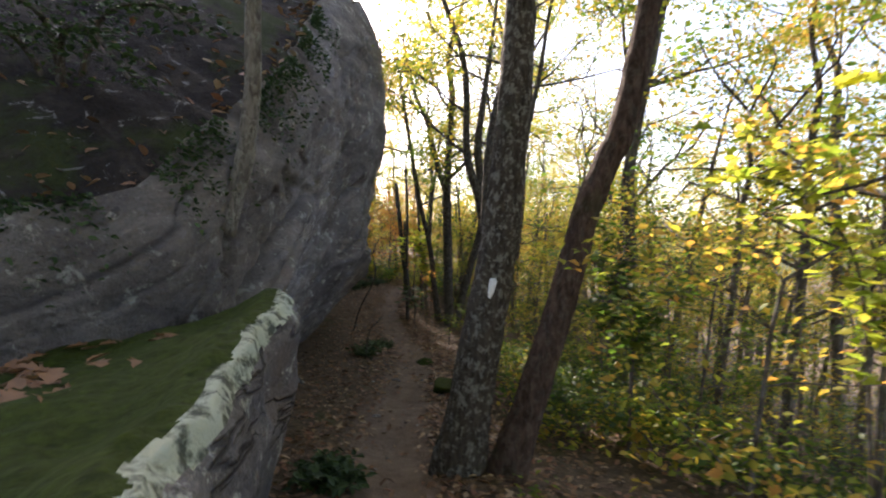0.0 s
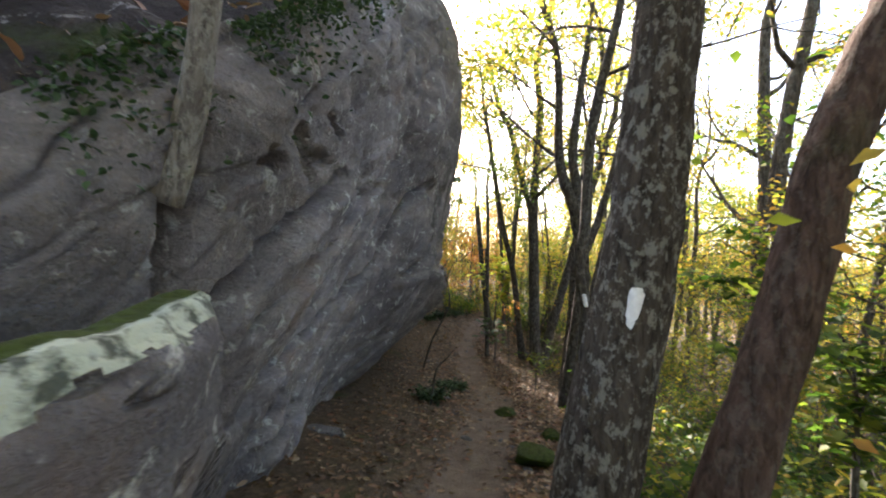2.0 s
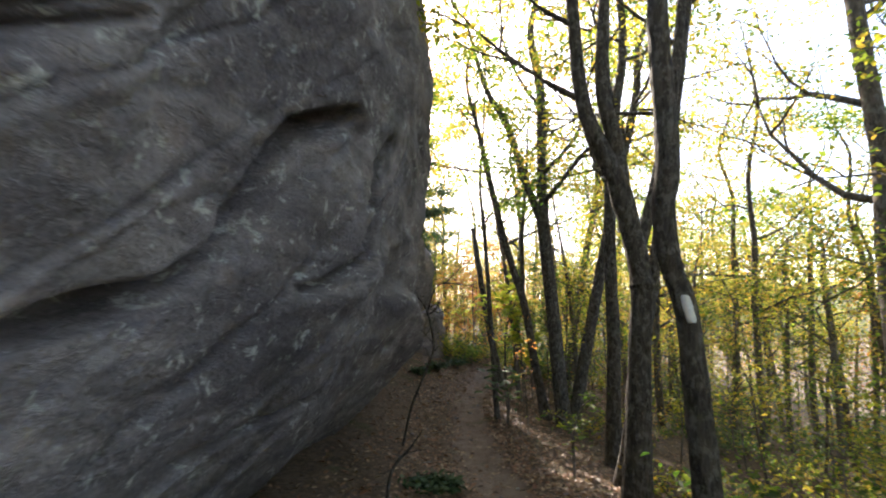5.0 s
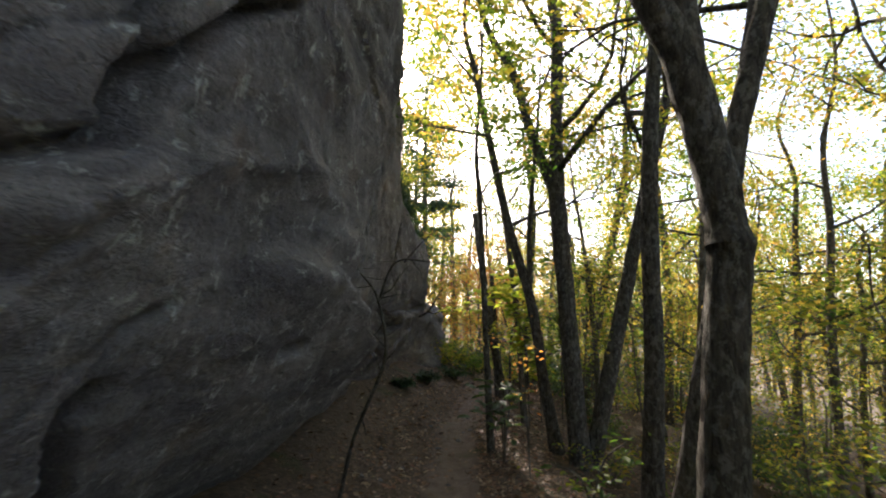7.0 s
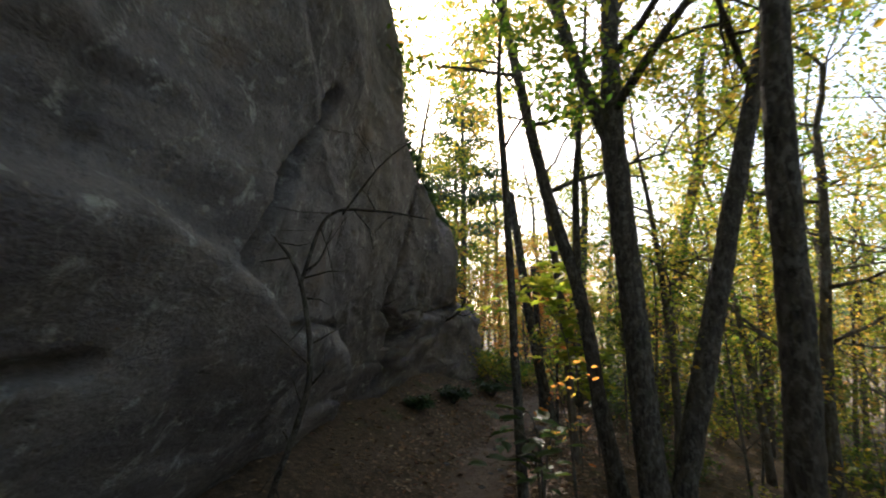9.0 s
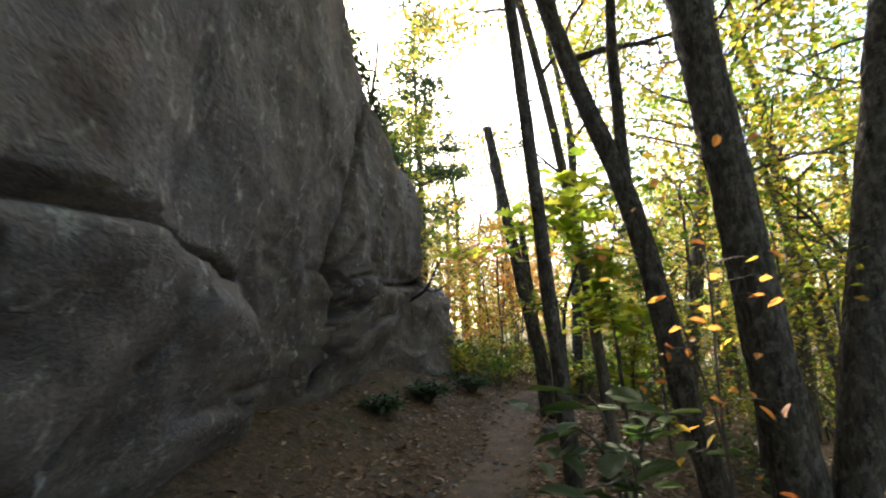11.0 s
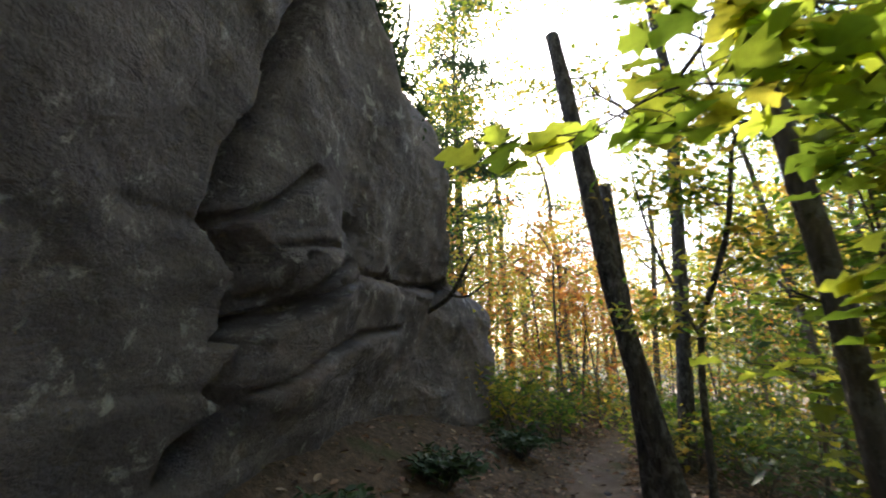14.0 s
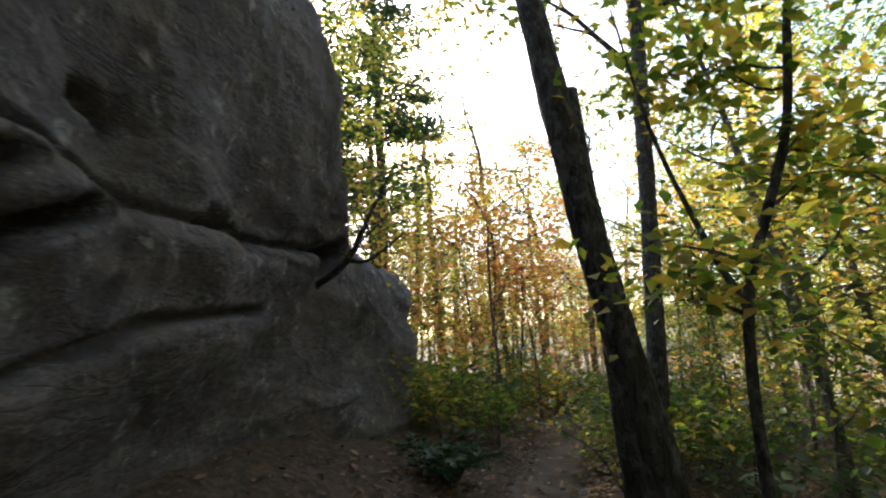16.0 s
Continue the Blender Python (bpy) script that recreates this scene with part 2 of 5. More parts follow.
def tube(pts, sides=10, rough=0.0, seed=0, verts=None, faces=None):
    """A closed tapering tube round (x, y, z, r) points, added to verts and faces."""
    verts, faces = ([], []) if verts is None else (verts, faces)
    pts = [np.array(q, float) for q in pts]
    base = len(verts)
    for i, q in enumerate(pts):
        d = pts[min(i + 1, len(pts) - 1)][:3] - pts[max(i - 1, 0)][:3]
        d /= np.linalg.norm(d) + 1e-9
        ref = np.array((1.0, 0, 0)) if abs(d[0]) < 0.8 else np.array((0, 1.0, 0))
        u = np.cross(d, ref)
        u /= np.linalg.norm(u)
        v = np.cross(d, u)
        for k in range(sides):
            a = 2 * math.pi * k / sides
            off = u * math.cos(a) + v * math.sin(a)
            r = q[3]
            if rough:
                r *= 1 + rough * noise.noise(Vector((math.cos(a) * 2.2 + seed, math.sin(a) * 2.2, q[2] * 5))) + 0.5 * rough * noise.noise(Vector((math.cos(a) * 6 + seed, math.sin(a) * 6, q[2] * 9)))
            verts.append(tuple(q[:3] + off * r))
    for i in range(len(pts) - 1):
        for k in range(sides):
            a, b = base + i * sides + k, base + i * sides + (k + 1) % sides
            faces.append((a, b, b + sides, a + sides))
    faces.append(tuple(base + k for k in range(sides))[::-1])
    faces.append(tuple(base + (len(pts) - 1) * sides + k for k in range(sides)))
    return verts, faces


LEAF_SHAPES = {
    # outline from stalk to tip, half of it: (along, across); mirrored over the midrib
    "diamond": [(0.45, 0.30)],
    "oval": [(0.22, 0.20), (0.55, 0.26), (0.82, 0.13)],
    "lobed": [(0.10, 0.26), (0.02, 0.50), (0.30, 0.34), (0.46, 0.62), (0.58, 0.26), (0.80, 0.30)],
    "strap": [(0.25, 0.11), (0.7, 0.10)],
}


def leaves(points, sizes, rng, shape="diamond", tilt=0.55, droop=0.0):
    """Leaf blades at points, folded along the midrib; arrays of vertices and faces."""
    n = len(points)
    half = LEAF_SHAPES[shape]
    k = len(half)
    prof = np.array([(0, 0, 0)] + [(x, w, 0.18 * w) for x, w in half] + [(1, 0, -0.12)] + [(x, -w, 0.18 * w) for x, w in half[::-1]], float)
    az = rng.uniform(0, 2 * math.pi, n)
    nx, ny = rng.normal(0, tilt, n), rng.normal(0, tilt, n)
    up = np.stack([nx, ny, np.ones(n)], 1)
    up /= np.linalg.norm(up, axis=1, keepdims=True)
    ah = np.stack([np.cos(az), np.sin(az), np.full(n, -droop)], 1)
    ah -= up * (ah * up).sum(1, keepdims=True)
    ah /= np.linalg.norm(ah, axis=1, keepdims=True)
    side = np.cross(up, ah)
    s = np.asarray(sizes).reshape(n, 1, 1)
    v = points[:, None, :] + s * (ah[:, None, :] * prof[None, :, 0:1] + side[:, None, :] * prof[None, :, 1:2] + up[:, None, :] * prof[None, :, 2:3])
    m = len(prof)
    base = (np.arange(n) * m)[:, None]
    if k == 1:
        idx = [(0, 1, 2), (0, 2, 3)]
    else:
        idx = []
        left, right = list(range(1, k + 1)), list(range(m - 1, k + 1, -1))
        for ring in (left, right):
            chain = ring + [k + 1]
            for a, b in zip(chain, chain[1:]):
                idx.append((0, a, b) if ring is left else (0, b, a))
    f = np.concatenate([base + np.array(t)[None, :] for t in idx], 0)
    return v.reshape(-1, 3), f


def leaf_mesh(name, points, sizes, rng, mat, shape="diamond", tilt=0.55, droop=0.0):
    v, f = leaves(np.asarray(points, float), sizes, rng, shape, tilt, droop)
    me = bpy.data.meshes.new(name)
    me.vertices.add(len(v))
    me.vertices.foreach_set("co", v.ravel())
    me.loops.add(f.size)
    me.loops.foreach_set("vertex_index", f.ravel().astype(np.int32))
    me.polygons.add(len(f))
    me.polygons.foreach_set("loop_start", np.arange(0, f.size, 3, dtype=np.int32))
    me.materials.append(mat)
    me.update(calc_edges=True)
    return me


# ---------------------------------------------------------------- the lie of the land
TRAIL = ([-8, 0, 2, 4, 6, 9, 10, 11.3, 12.4, 14, 16.5, 19, 22, 26, 32, 60], [0.5, 0.0, -0.12, -0.38, -0.46, -0.52, -0.58, -0.8, -1.15, -1.5, -1.95, -2.1, -2.25, -1.9, 0.5, 9])
LEVEL = ([-8, 0, 3, 6, 9, 12, 15, 17, 22, 30, 60], [0.3, 0.0, -0.36, -0.66, -0.88, -1.2, -1.18, -1.05, -0.9, -1.0, -2.0])


BANK = ([0, 6, 8, 10, 12, 14, 15, 17, 19, 22, 26], [0.06, 0.03, 0.07, 0.11, 0.2, 0.27, 0.38, 0.46, 0.5, 0.35, 0.15])


def trail_x(y):
    return np.interp(y, *TRAIL)


def ground_z(x, y):
    """Height of the ground: beaten trail, bank up to the crag, hillside falling away to the right."""
    d = x - trail_x(y)
    z = np.interp(y, *LEVEL)
    left = np.clip(-d - 0.35, 0, 3.5)
    right = np.clip(d - 0.55, 0, None)
    z = z + np.interp(y, *BANK) * left - 0.16 * np.minimum(right, 3) - 0.30 * np.clip(right - 3, 0, 40) - 0.05 * np.clip(right - 43, 0, 200)
    z = z - 0.05 * np.exp(-((d / 0.3) ** 2)) + 0.06 * np.exp(-(((d - 0.75) / 0.3) ** 2))
    z = z - 0.06 * np.clip(y - 40, 0, 300) - 0.2 * np.clip(-y - 8, 0, 60) * 0
    return z


def bumpy(x, y):
    p = Vector((x, y, 0))
    return 0.05 * noise.noise(p * 1.1) + 0.025 * noise.noise(p * 3.7) + 0.012 * noise.noise(p * 9)


def make_ground():
    xs = np.unique(np.concatenate([-np.geomspace(6, 3000, 22), np.arange(-5.6, 5.01, 0.085), 5 + np.geomspace(0.12, 3000, 44)]))
    ys = np.unique(np.concatenate([-np.geomspace(3, 3000, 22), np.arange(-2.8, 26, 0.085), 26 + np.geomspace(0.12, 3000, 44)]))
    X, Y = np.meshgrid(xs, ys)
    Z = ground_z(X, Y)
    near = (X > -7) & (X < 14) & (Y > -5) & (Y < 40)
    for i, j in np.argwhere(near):
        Z[i, j] += bumpy(X[i, j], Y[i, j])
    v = np.stack([X, Y, Z], -1).reshape(-1, 3)
    nx, ny = len(xs), len(ys)
    a = (np.arange(ny - 1)[:, None] * nx + np.arange(nx - 1)[None, :]).ravel()
    f = np.stack([a, a + 1, a + nx + 1, a + nx], 1)
    me = mesh_from("ground", v, f, SOIL, True)
    att = me.attributes.new("trail", "FLOAT", "POINT")
    d = (X - trail_x(Y)).ravel()
    att.data.foreach_set("value", np.exp(-((d / 0.42) ** 2)).astype(np.float32) * (Y.ravel() < 60))
    return tagged(new("ground", me), "brown forest floor with a narrow beaten dirt trail", "ground", kind="structure")


def floor_at(x, y):
    return float(ground_z(x, y)) + bumpy(x, y)


make_ground()

# ---------------------------------------------------------------- the crag
FOOT = ([1.2, 2.2, 3, 4, 5, 6, 7, 8, 9, 10, 11, 12, 13, 14, 15, 16, 17, 18, 19, 20.1, 21.0, 22.5, 23.4, 24.2, 25], [-6.0, -2.7, -1.85, -1.86, -2.04, -2.26, -2.45, -2.6, -2.75, -3.0, -3.2, -3.32, -3.5, -3.72, -3.8, -3.88, -3.95, -4.0, -4.12, -4.25, -4.0, -3.8, -4.3, -5.4, -8])
LEAN = ([2, 3, 4, 5, 6, 6.75, 8, 8.6, 11, 13.2, 14.5, 15.5, 17, 19, 20.1, 21, 25], [0.18, 0.18, 0.18, 0.2, 0.21, 0.24, 0.19, 0.12, 0.12, 0.14, 0.18, 0.21, 0.22, 0.24, 0.3, 0.16, 0.05])
UNDER = ([2, 4, 5, 6.75, 7.4, 8, 8.6, 9.3, 10.9, 12.4, 13.2, 14.5, 15.5, 17], [0, 0.03, 0.03, 0.08, 0.3, 0.62, 0.98, 1.08, 1.1, 1.05, 0.95, 0.5, 0.2, 0.0])
CREST = ([1.2, 3, 4.1, 5, 6.2, 8, 10, 14, 15.3, 16.6, 18, 19.6, 20.1, 20.6, 21.2, 22.5, 23.4, 25], [0.9, 1.55, 2.4, 3.0, 3.9, 5.2, 5.8, 5.4, 4.8, 3.7, 3.3, 2.9, 2.5, 1.9, 1.4, 1.3, 0.7, -0.5])


def face_x(y, z):
    """The crag's face without its relief: undercut at the foot, leaning out above."""
    foot = float(np.interp(y, *FOOT))
    h = z - float(ground_z(foot, y))
    x = foot + float(np.interp(y, *LEAN)) * min(h, 4.0) + float(np.interp(y, *UNDER)) * (1 - math.exp(-h / 0.9))
    return x - 0.14 * max(0.0, h - 3.5) * max(0.0, min(1.0, (10.5 - y) / 2))


def crest_x(y):
    """Where the face turns over into the slope above."""
    return face_x(y, float(np.interp(y, *CREST))) - 0.35


def groove(dist, width, depth):
    return -depth * math.exp(-((dist / width) ** 4))


def seg_dist(y, z, a, b):
    ay, az, by, bz = *a, *b
    t = max(0, min(1, ((y - ay) * (by - ay) + (z - az) * (bz - az)) / ((by - ay) ** 2 + (bz - az) ** 2)))
    return math.hypot(y - ay - t * (by - ay), z - az - t * (bz - az))


# breaks in the face: (line of (y, z), groove width, groove depth, how far the rock below steps out, over what height)
BREAKS = [
    ([(3.85, 0.78), (4.04, 0.92), (4.43, 1.14), (4.65, 1.3), (5.57, 1.82)], 0.040, 0.43, 0.27, 0.5),
    ([(4.11, 0.67), (4.62, 0.85), (5.06, 1.06), (5.72, 1.32), (6.49, 1.89)], 0.025, 0.18, 0.13, 0.5),
    ([(5.31, 0.32), (5.72, 0.44), (6.4, 0.68), (7.14, 0.9), (7.44, 1.12), (7.66, 1.64), (7.83, 1.93), (8.42, 2.28)], 0.07, 0.5, 0.0, 1.0),
    ([(4.64, -0.27), (5.06, -0.19), (5.41, -0.08)], 0.057, 0.50, 0.00, 1.0),
    ([(5.15, -0.34), (5.6, -0.3), (6.2, -0.25)], 0.057, 0.44, 0.18, 0.5),
    ([(7.6, -0.1), (8.1, 0.07), (8.8, 0.2)], 0.034, 0.25, 0.00, 1.0),
    ([(4.6, 1.89), (4.74, 1.78), (4.86, 1.63)], 0.052, 0.31, 0.00, 1.0),
    ([(4.18, 1.65), (4.34, 1.64)], 0.052, 0.25, 0.00, 1.0),
    ([(4.9, 1.81), (5.07, 1.81)], 0.046, 0.22, 0.00, 1.0),
    ([(4.95, 2.11), (5.2, 2.05)], 0.034, 0.19, 0.00, 1.0),
    ([(3.55, 1.64), (3.56, 1.36), (3.56, 1.07), (3.55, 0.89)], 0.069, 0.38, 0.00, 1.0),
    ([(4.51, 0.13), (4.84, 0.24), (5.23, 0.31)], 0.034, 0.22, 0.18, 0.5),
    ([(5.12, -0.12), (5.5, -0.01)], 0.034, 0.22, 0.14, 0.5),
    ([(6.17, 1.72), (6.55, 2.01)], 0.023, 0.12, 0.09, 0.5),
    ([(7.5, 2.16), (7.55, 2.36)], 0.023, 0.12, 0.00, 1.0),
    ([(8.83, 1.37), (8.92, 1.64), (8.9, 1.83), (9.03, 2.13), (9.1, 2.27)], 0.057, 0.39, 0.00, 1.0),
    ([(8.9, 1.3), (8.99, 1.56), (9.16, 1.81), (9.34, 2.05), (9.95, 2.5)], 0.032, 0.36, 0.00, 1.0),
    ([(8.11, 0.95), (8.25, 0.99), (8.43, 1.04), (8.7, 1.19), (8.89, 1.29)], 0.034, 0.21, 0.19, 0.4),
    ([(9.34, -0.2), (9.22, 0.04), (9.12, 0.26), (9.23, 0.32)], 0.057, 0.59, 0.00, 1.0),
    ([(9.16, 0.44), (9.21, 0.58), (9.47, 0.73)], 0.023, 0.13, 0.00, 1.0),
    ([(16.96, 0.4), (17.99, 0.88)], 0.036, 0.33, 0.00, 1.0),
    ([(10.78, 0.43), (11.17, 0.47)], 0.040, 0.23, 0.00, 1.0),
    ([(11.97, 0.93), (12.08, 1.25), (12.46, 1.82), (12.99, 2.43)], 0.069, 0.26, 0.00, 1.0),
    ([(10.32, 1.07), (10.6, 1.1), (11.01, 1.15), (11.39, 1.07), (11.91, 0.92), (12.53, 0.57)], 0.023, 0.0, 0.4, 0.8),
    ([(13.05, -0.09), (12.85, 0.21), (12.88, 0.44)], 0.040, 0.33, 0.00, 1.0),
    ([(14.09, 0.13), (14.28, 0.46)], 0.029, 0.20, 0.00, 1.0),
    ([(13.42, -0.39), (13.71, -0.13)], 0.057, 0.39, 0.00, 1.0),
    ([(17.1, 0.42), (17.59, 0.9)], 0.036, 0.26, 0.00, 1.0),
    ([(10.77, 0.43), (10.98, 0.46)], 0.023, 0.08, 0.07, 0.2),
    ([(12.53, 0.57), (13.74, 0.72), (14.99, 0.67)], 0.034, 0.20, 0.12, 0.4),
    ([(17.35, 3.3), (17.2, 2.6), (17.0, 2.07), (16.92, 1.81), (16.93, 1.59), (16.84, 1.43), (16.83, 1.22), (16.81, 1.04), (16.91, 0.91), (17.07, 0.8), (17.08, 0.61), (17.06, 0.49)], 0.07, 1.05, 0.00, 1.0),
    ([(17.15, 0.36), (17.08, 0.24), (17.07, 0.18), (17.15, 0.07), (17.03, -0.08), (16.94, -0.17)], 0.07, 0.95, 0.00, 1.0),
    ([(17.29, 0.87), (17.24, 0.69), (17.12, 0.53)], 0.04, 0.35, 0.00, 1.0),
    ([(17.41, 1.43), (17.14, 1.15), (16.9, 0.99)], 0.036, 0.15, 0.00, 1.0),
    ([(17.16, 0.92), (17.56, 1.01), (17.89, 1.02), (18.29, 0.98), (19.13, 1.03), (20.15, 1.15)], 0.024, 0.10, 0.22, 0.7),
    ([(17.21, 0.16), (17.42, 0.19), (17.82, 0.34), (18.45, 0.54), (19.48, 0.66)], 0.030, 0.13, 0.12, 0.5),
    ([(16.28, 0.92), (16.47, 0.92), (16.67, 0.94), (16.86, 0.92), (17.0, 0.79)], 0.024, 0.02, 0.06, 0.5),
    ([(16.39, 0.15), (16.67, 0.18), (17.05, 0.17)], 0.024, 0.03, 0.06, 0.5),
    ([(14.28, 0.52), (14.52, 0.56), (14.79, 0.54), (15.07, 0.46), (15.38, 0.33), (15.77, 0.18)], 0.023, 0.0, 0.26, 0.8),
    ([(14.61, -0.19), (14.88, -0.18), (15.23, -0.18), (15.85, -0.29)], 0.034, 0.05, 0.17, 0.5),
    ([(15.12, -0.11), (15.42, -0.13), (15.74, -0.07)], 0.029, 0.06, 0.07, 0.3),
    ([(20.23, 1.02), (20.84, 1.29)], 0.096, 0.59, 0.00, 1.0),
    ([(17.97, 1.29), (18.12, 1.25)], 0.060, 0.16, 0.00, 1.0),
    ([(18.77, 1.03), (19.13, 1.03)], 0.060, 0.16, 0.00, 1.0),
]
# rounded ridges along the tops of the bulges
RIDGES = [
    ([(8.62, 0.9), (8.87, 1.1), (9.43, 1.39), (10.7, 1.73)], 0.11, 0.16),
    ([(10.69, 1.62), (10.94, 1.62), (11.3, 1.63)], 0.11, 0.16),
]


# broad swells and hollows: (y, z, how far out, radius)
SWELLS = [(17.5, 1.1, 0.2, 0.5), (16.5, 0.7, -0.14, 0.45), (17.6, 0.4, 0.1, 0.4)]


def facets(a, b, seed):
    """Angular broken facets: each cell is a plane of its own tilt."""
    q = Vector((a, b, seed))
    d, pts = noise.voronoi(q)
    c = pts[0]
    ta, tb, lift = noise.noise(c * 5.1), noise.noise(c * 5.1 + Vector((7, 3, 1))), noise.noise(c * 3.7 + Vector((1, 9, 4)))
    return (q - c).x * ta + (q - c).y * tb + 0.45 * lift, d[1] - d[0]


def relief(y, z):
    """How far the face stands out (+) or in (-) at that place: beds, facets, ledges, cracks, hollows."""
    p = Vector((0.0, y, z))
    w = noise.noise(p * 0.9) * 0.35
    early = max(0.0, min(1.0, (10.5 - y) / 2.5))
    late = 1 - early
    r = 0.12 * noise.noise(p * 0.42) + 0.06 * noise.noise(p * 1.3 + Vector((3, 0, 0)))
    along, across = y * 0.74 + z * 0.67, z * 0.74 - y * 0.67 + 0.22 * w
    if early > 0:
        # tilted beds, each stepping out over the one below, broken into facets
        s = (across + 0.05 * w) / 0.52
        f = s - math.floor(s)
        amp = max(0.15, 0.55 + 0.7 * noise.noise(Vector((math.floor(s) * 7.3, along * 0.5, 1))))
        r += early * amp * 0.10 * (f - 0.4) - early * amp * 0.07 * math.exp(-((min(f, 1 - f) / 0.035) ** 2))
        fa, edge = facets(along * 0.9, across * 2.6, 2.0)
        r += early * (0.085 * fa - 0.025 * math.exp(-((edge / 0.05) ** 2)))
        fb, edge = facets(along * 2.6, across * 6.0, 5.0)
        r += early * 0.035 * fb
        pit = noise.noise(Vector((2, y * 2.2 + z * 1.2, z * 1.3 - 0.5 * y)))
        r -= early * max(0.0, min(1.0, z - 1.2)) * 0.30 * max(0.0, pit - 0.22)
    if late > 0:
        # massive smooth blocks further on, with rounded edges and a few breaks
        fa, edge = facets(y * 0.55 + 0.2 * z + 0.25 * w, z * 0.75 - 0.22 * y + 0.2 * w, 9.0)
        r += late * 0.08 * fa
        r += late * 0.07 * (1 - abs(noise.noise(Vector((9, y * 0.65, z * 0.9 + 0.25 * y))) * 2.2))
        fb, edge = facets(y * 1.7 + w, z * 2.1 - 0.4 * y, 4.0)
        r += late * 0.03 * fb
        pit = noise.noise(Vector((4, y * 1.9 + z * 0.8, z * 2.1)))
        r -= late * 0.16 * max(0.0, pit - 0.30)
    r += 0.022 * noise.noise(p * 4.5) + 0.012 * noise.noise(p * 11) + 0.006 * noise.noise(p * 25)
    wob = 0.022 * noise.noise(p * 3.1) + 0.015 * noise.noise(p * 9)
    yy, zz = y + wob, z + wob
    for line, wd, dp, out, decay in BREAKS:
        lo, hi = min(line[0][0], line[-1][0]), max(line[0][0], line[-1][0])
        if lo - 0.7 < y < hi + 0.7:
            d = min(seg_dist(yy, zz, a, b) for a, b in zip(line, line[1:]))
            if d < 0.3:
                r += groove(d, wd * (1 + 0.6 * noise.noise(p * 2.3)), dp)
            if out:
                t = float(np.interp(yy, [q[0] for q in line], [q[1] for q in line])) - zz
                on = max(0.0, min(1.0, (yy - lo + 0.25) / 0.3)) * max(0.0, min(1.0, (hi + 0.25 - yy) / 0.3))
                if t > -0.2:
                    r += on * out / (1 + math.exp(max(-30.0, min(30.0, -(t - 0.05) / 0.04)))) * math.exp(-max(0.0, t) / decay)
    for sy, sz, amp, rad in SWELLS:
        r += amp * math.exp(-((y - sy) ** 2 + (z - sz) ** 2) / rad**2)
    for line, amp, wd in RIDGES:
        d = min(seg_dist(yy, zz, a, b) for a, b in zip(line, line[1:]))
        if d < 4 * wd:
            r += amp * math.exp(-d / wd)
    return r


def make_crag():
    ys = np.arange(1.2, 25, 0.034)
    nv_face, nv_top = 190, 26
    verts = []
    rows = nv_face + nv_top
    for y in ys:
        foot, crest = float(np.interp(y, *FOOT)), float(np.interp(y, *CREST))
        bot = float(ground_z(foot, y)) - 0.35
        crest += 0.16 * noise.noise(Vector((y * 1.3, 2, 0))) + 0.07 * noise.noise(Vector((y * 4.5, 5, 0)))
        crest = max(crest, bot + 0.4)
        dx = (np.interp(y + 0.1, *FOOT) - np.interp(y - 0.1, *FOOT)) / 0.2
        nrm = Vector((1, -dx, 0)).normalized()
        for k in range(rows):
            if k < nv_face:
                u = k / (nv_face - 1)
                z = bot + (crest - bot) * u
                x = face_x(y, z)
                # rounded shoulder under the crest
                x -= 0.35 * max(0, (u - 0.80) / 0.20) ** 2.2
                fade = 1 - 0.5 * max(0, (u - 0.9) / 0.1)
            else:
                t = (k - nv_face + 1) / nv_top
                x = face_x(y, crest) - 0.35 - 9.0 * t**1.6
                z = crest + 0.55 * 9.0 * t**1.6 * (0.9 if y < 14 else 0.25)
                fade = 0.5
                verts.append((x, y, z + 0.10 * noise.noise(Vector((x, y, 3)))))
                continue
            verts.append(tuple(Vector((x, y, z)) + nrm * relief(y, z) * fade))
    n = len(ys)
    crag = thing("crag", "tall overhanging grey sandstone crag with tilted ledges and cracks", "rock face", (-2.4, 8, -0.8))
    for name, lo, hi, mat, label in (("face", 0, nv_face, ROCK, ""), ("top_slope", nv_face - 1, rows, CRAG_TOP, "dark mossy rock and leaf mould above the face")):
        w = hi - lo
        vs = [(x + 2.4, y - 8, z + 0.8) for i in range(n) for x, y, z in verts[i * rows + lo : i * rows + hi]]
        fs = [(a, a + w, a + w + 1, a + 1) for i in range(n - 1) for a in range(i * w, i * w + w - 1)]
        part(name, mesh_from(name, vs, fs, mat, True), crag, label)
    return crag


make_crag()

# ---------------------------------------------------------------- trees


def branch_points(start, direction, length, radius, rng, depth, out, tips, spread=0.7, rise=0.25):
    """A crooked limb that forks; adds its tubes to out and its leafy twig points to tips."""
    p = np.array(start, float)
    d = np.array(direction, float)
    d /= np.linalg.norm(d)
    n = 5 if depth else 4
    pts = [(*p, radius)]
    for i in range(n):
        d = d + rng.normal(0, 0.16, 3) + np.array((0, 0, rise * 0.15))
        d /= np.linalg.norm(d)
        p = p + d * length / n
        pts.append((*p, radius * (1 - 0.75 * (i + 1) / n)))
        if depth > 0 and i >= 1:
            for _ in range(1):
                nd = d + rng.normal(0, spread, 3)
                nd[2] = nd[2] * 0.55 + rise * 0.5
                branch_points(p, nd, length * rng.uniform(0.4, 0.65), radius * 0.45, rng, depth - 1, out, tips, spread, rise)
        elif depth == 0:
            tips.append(p.copy())
    out.append(pts)


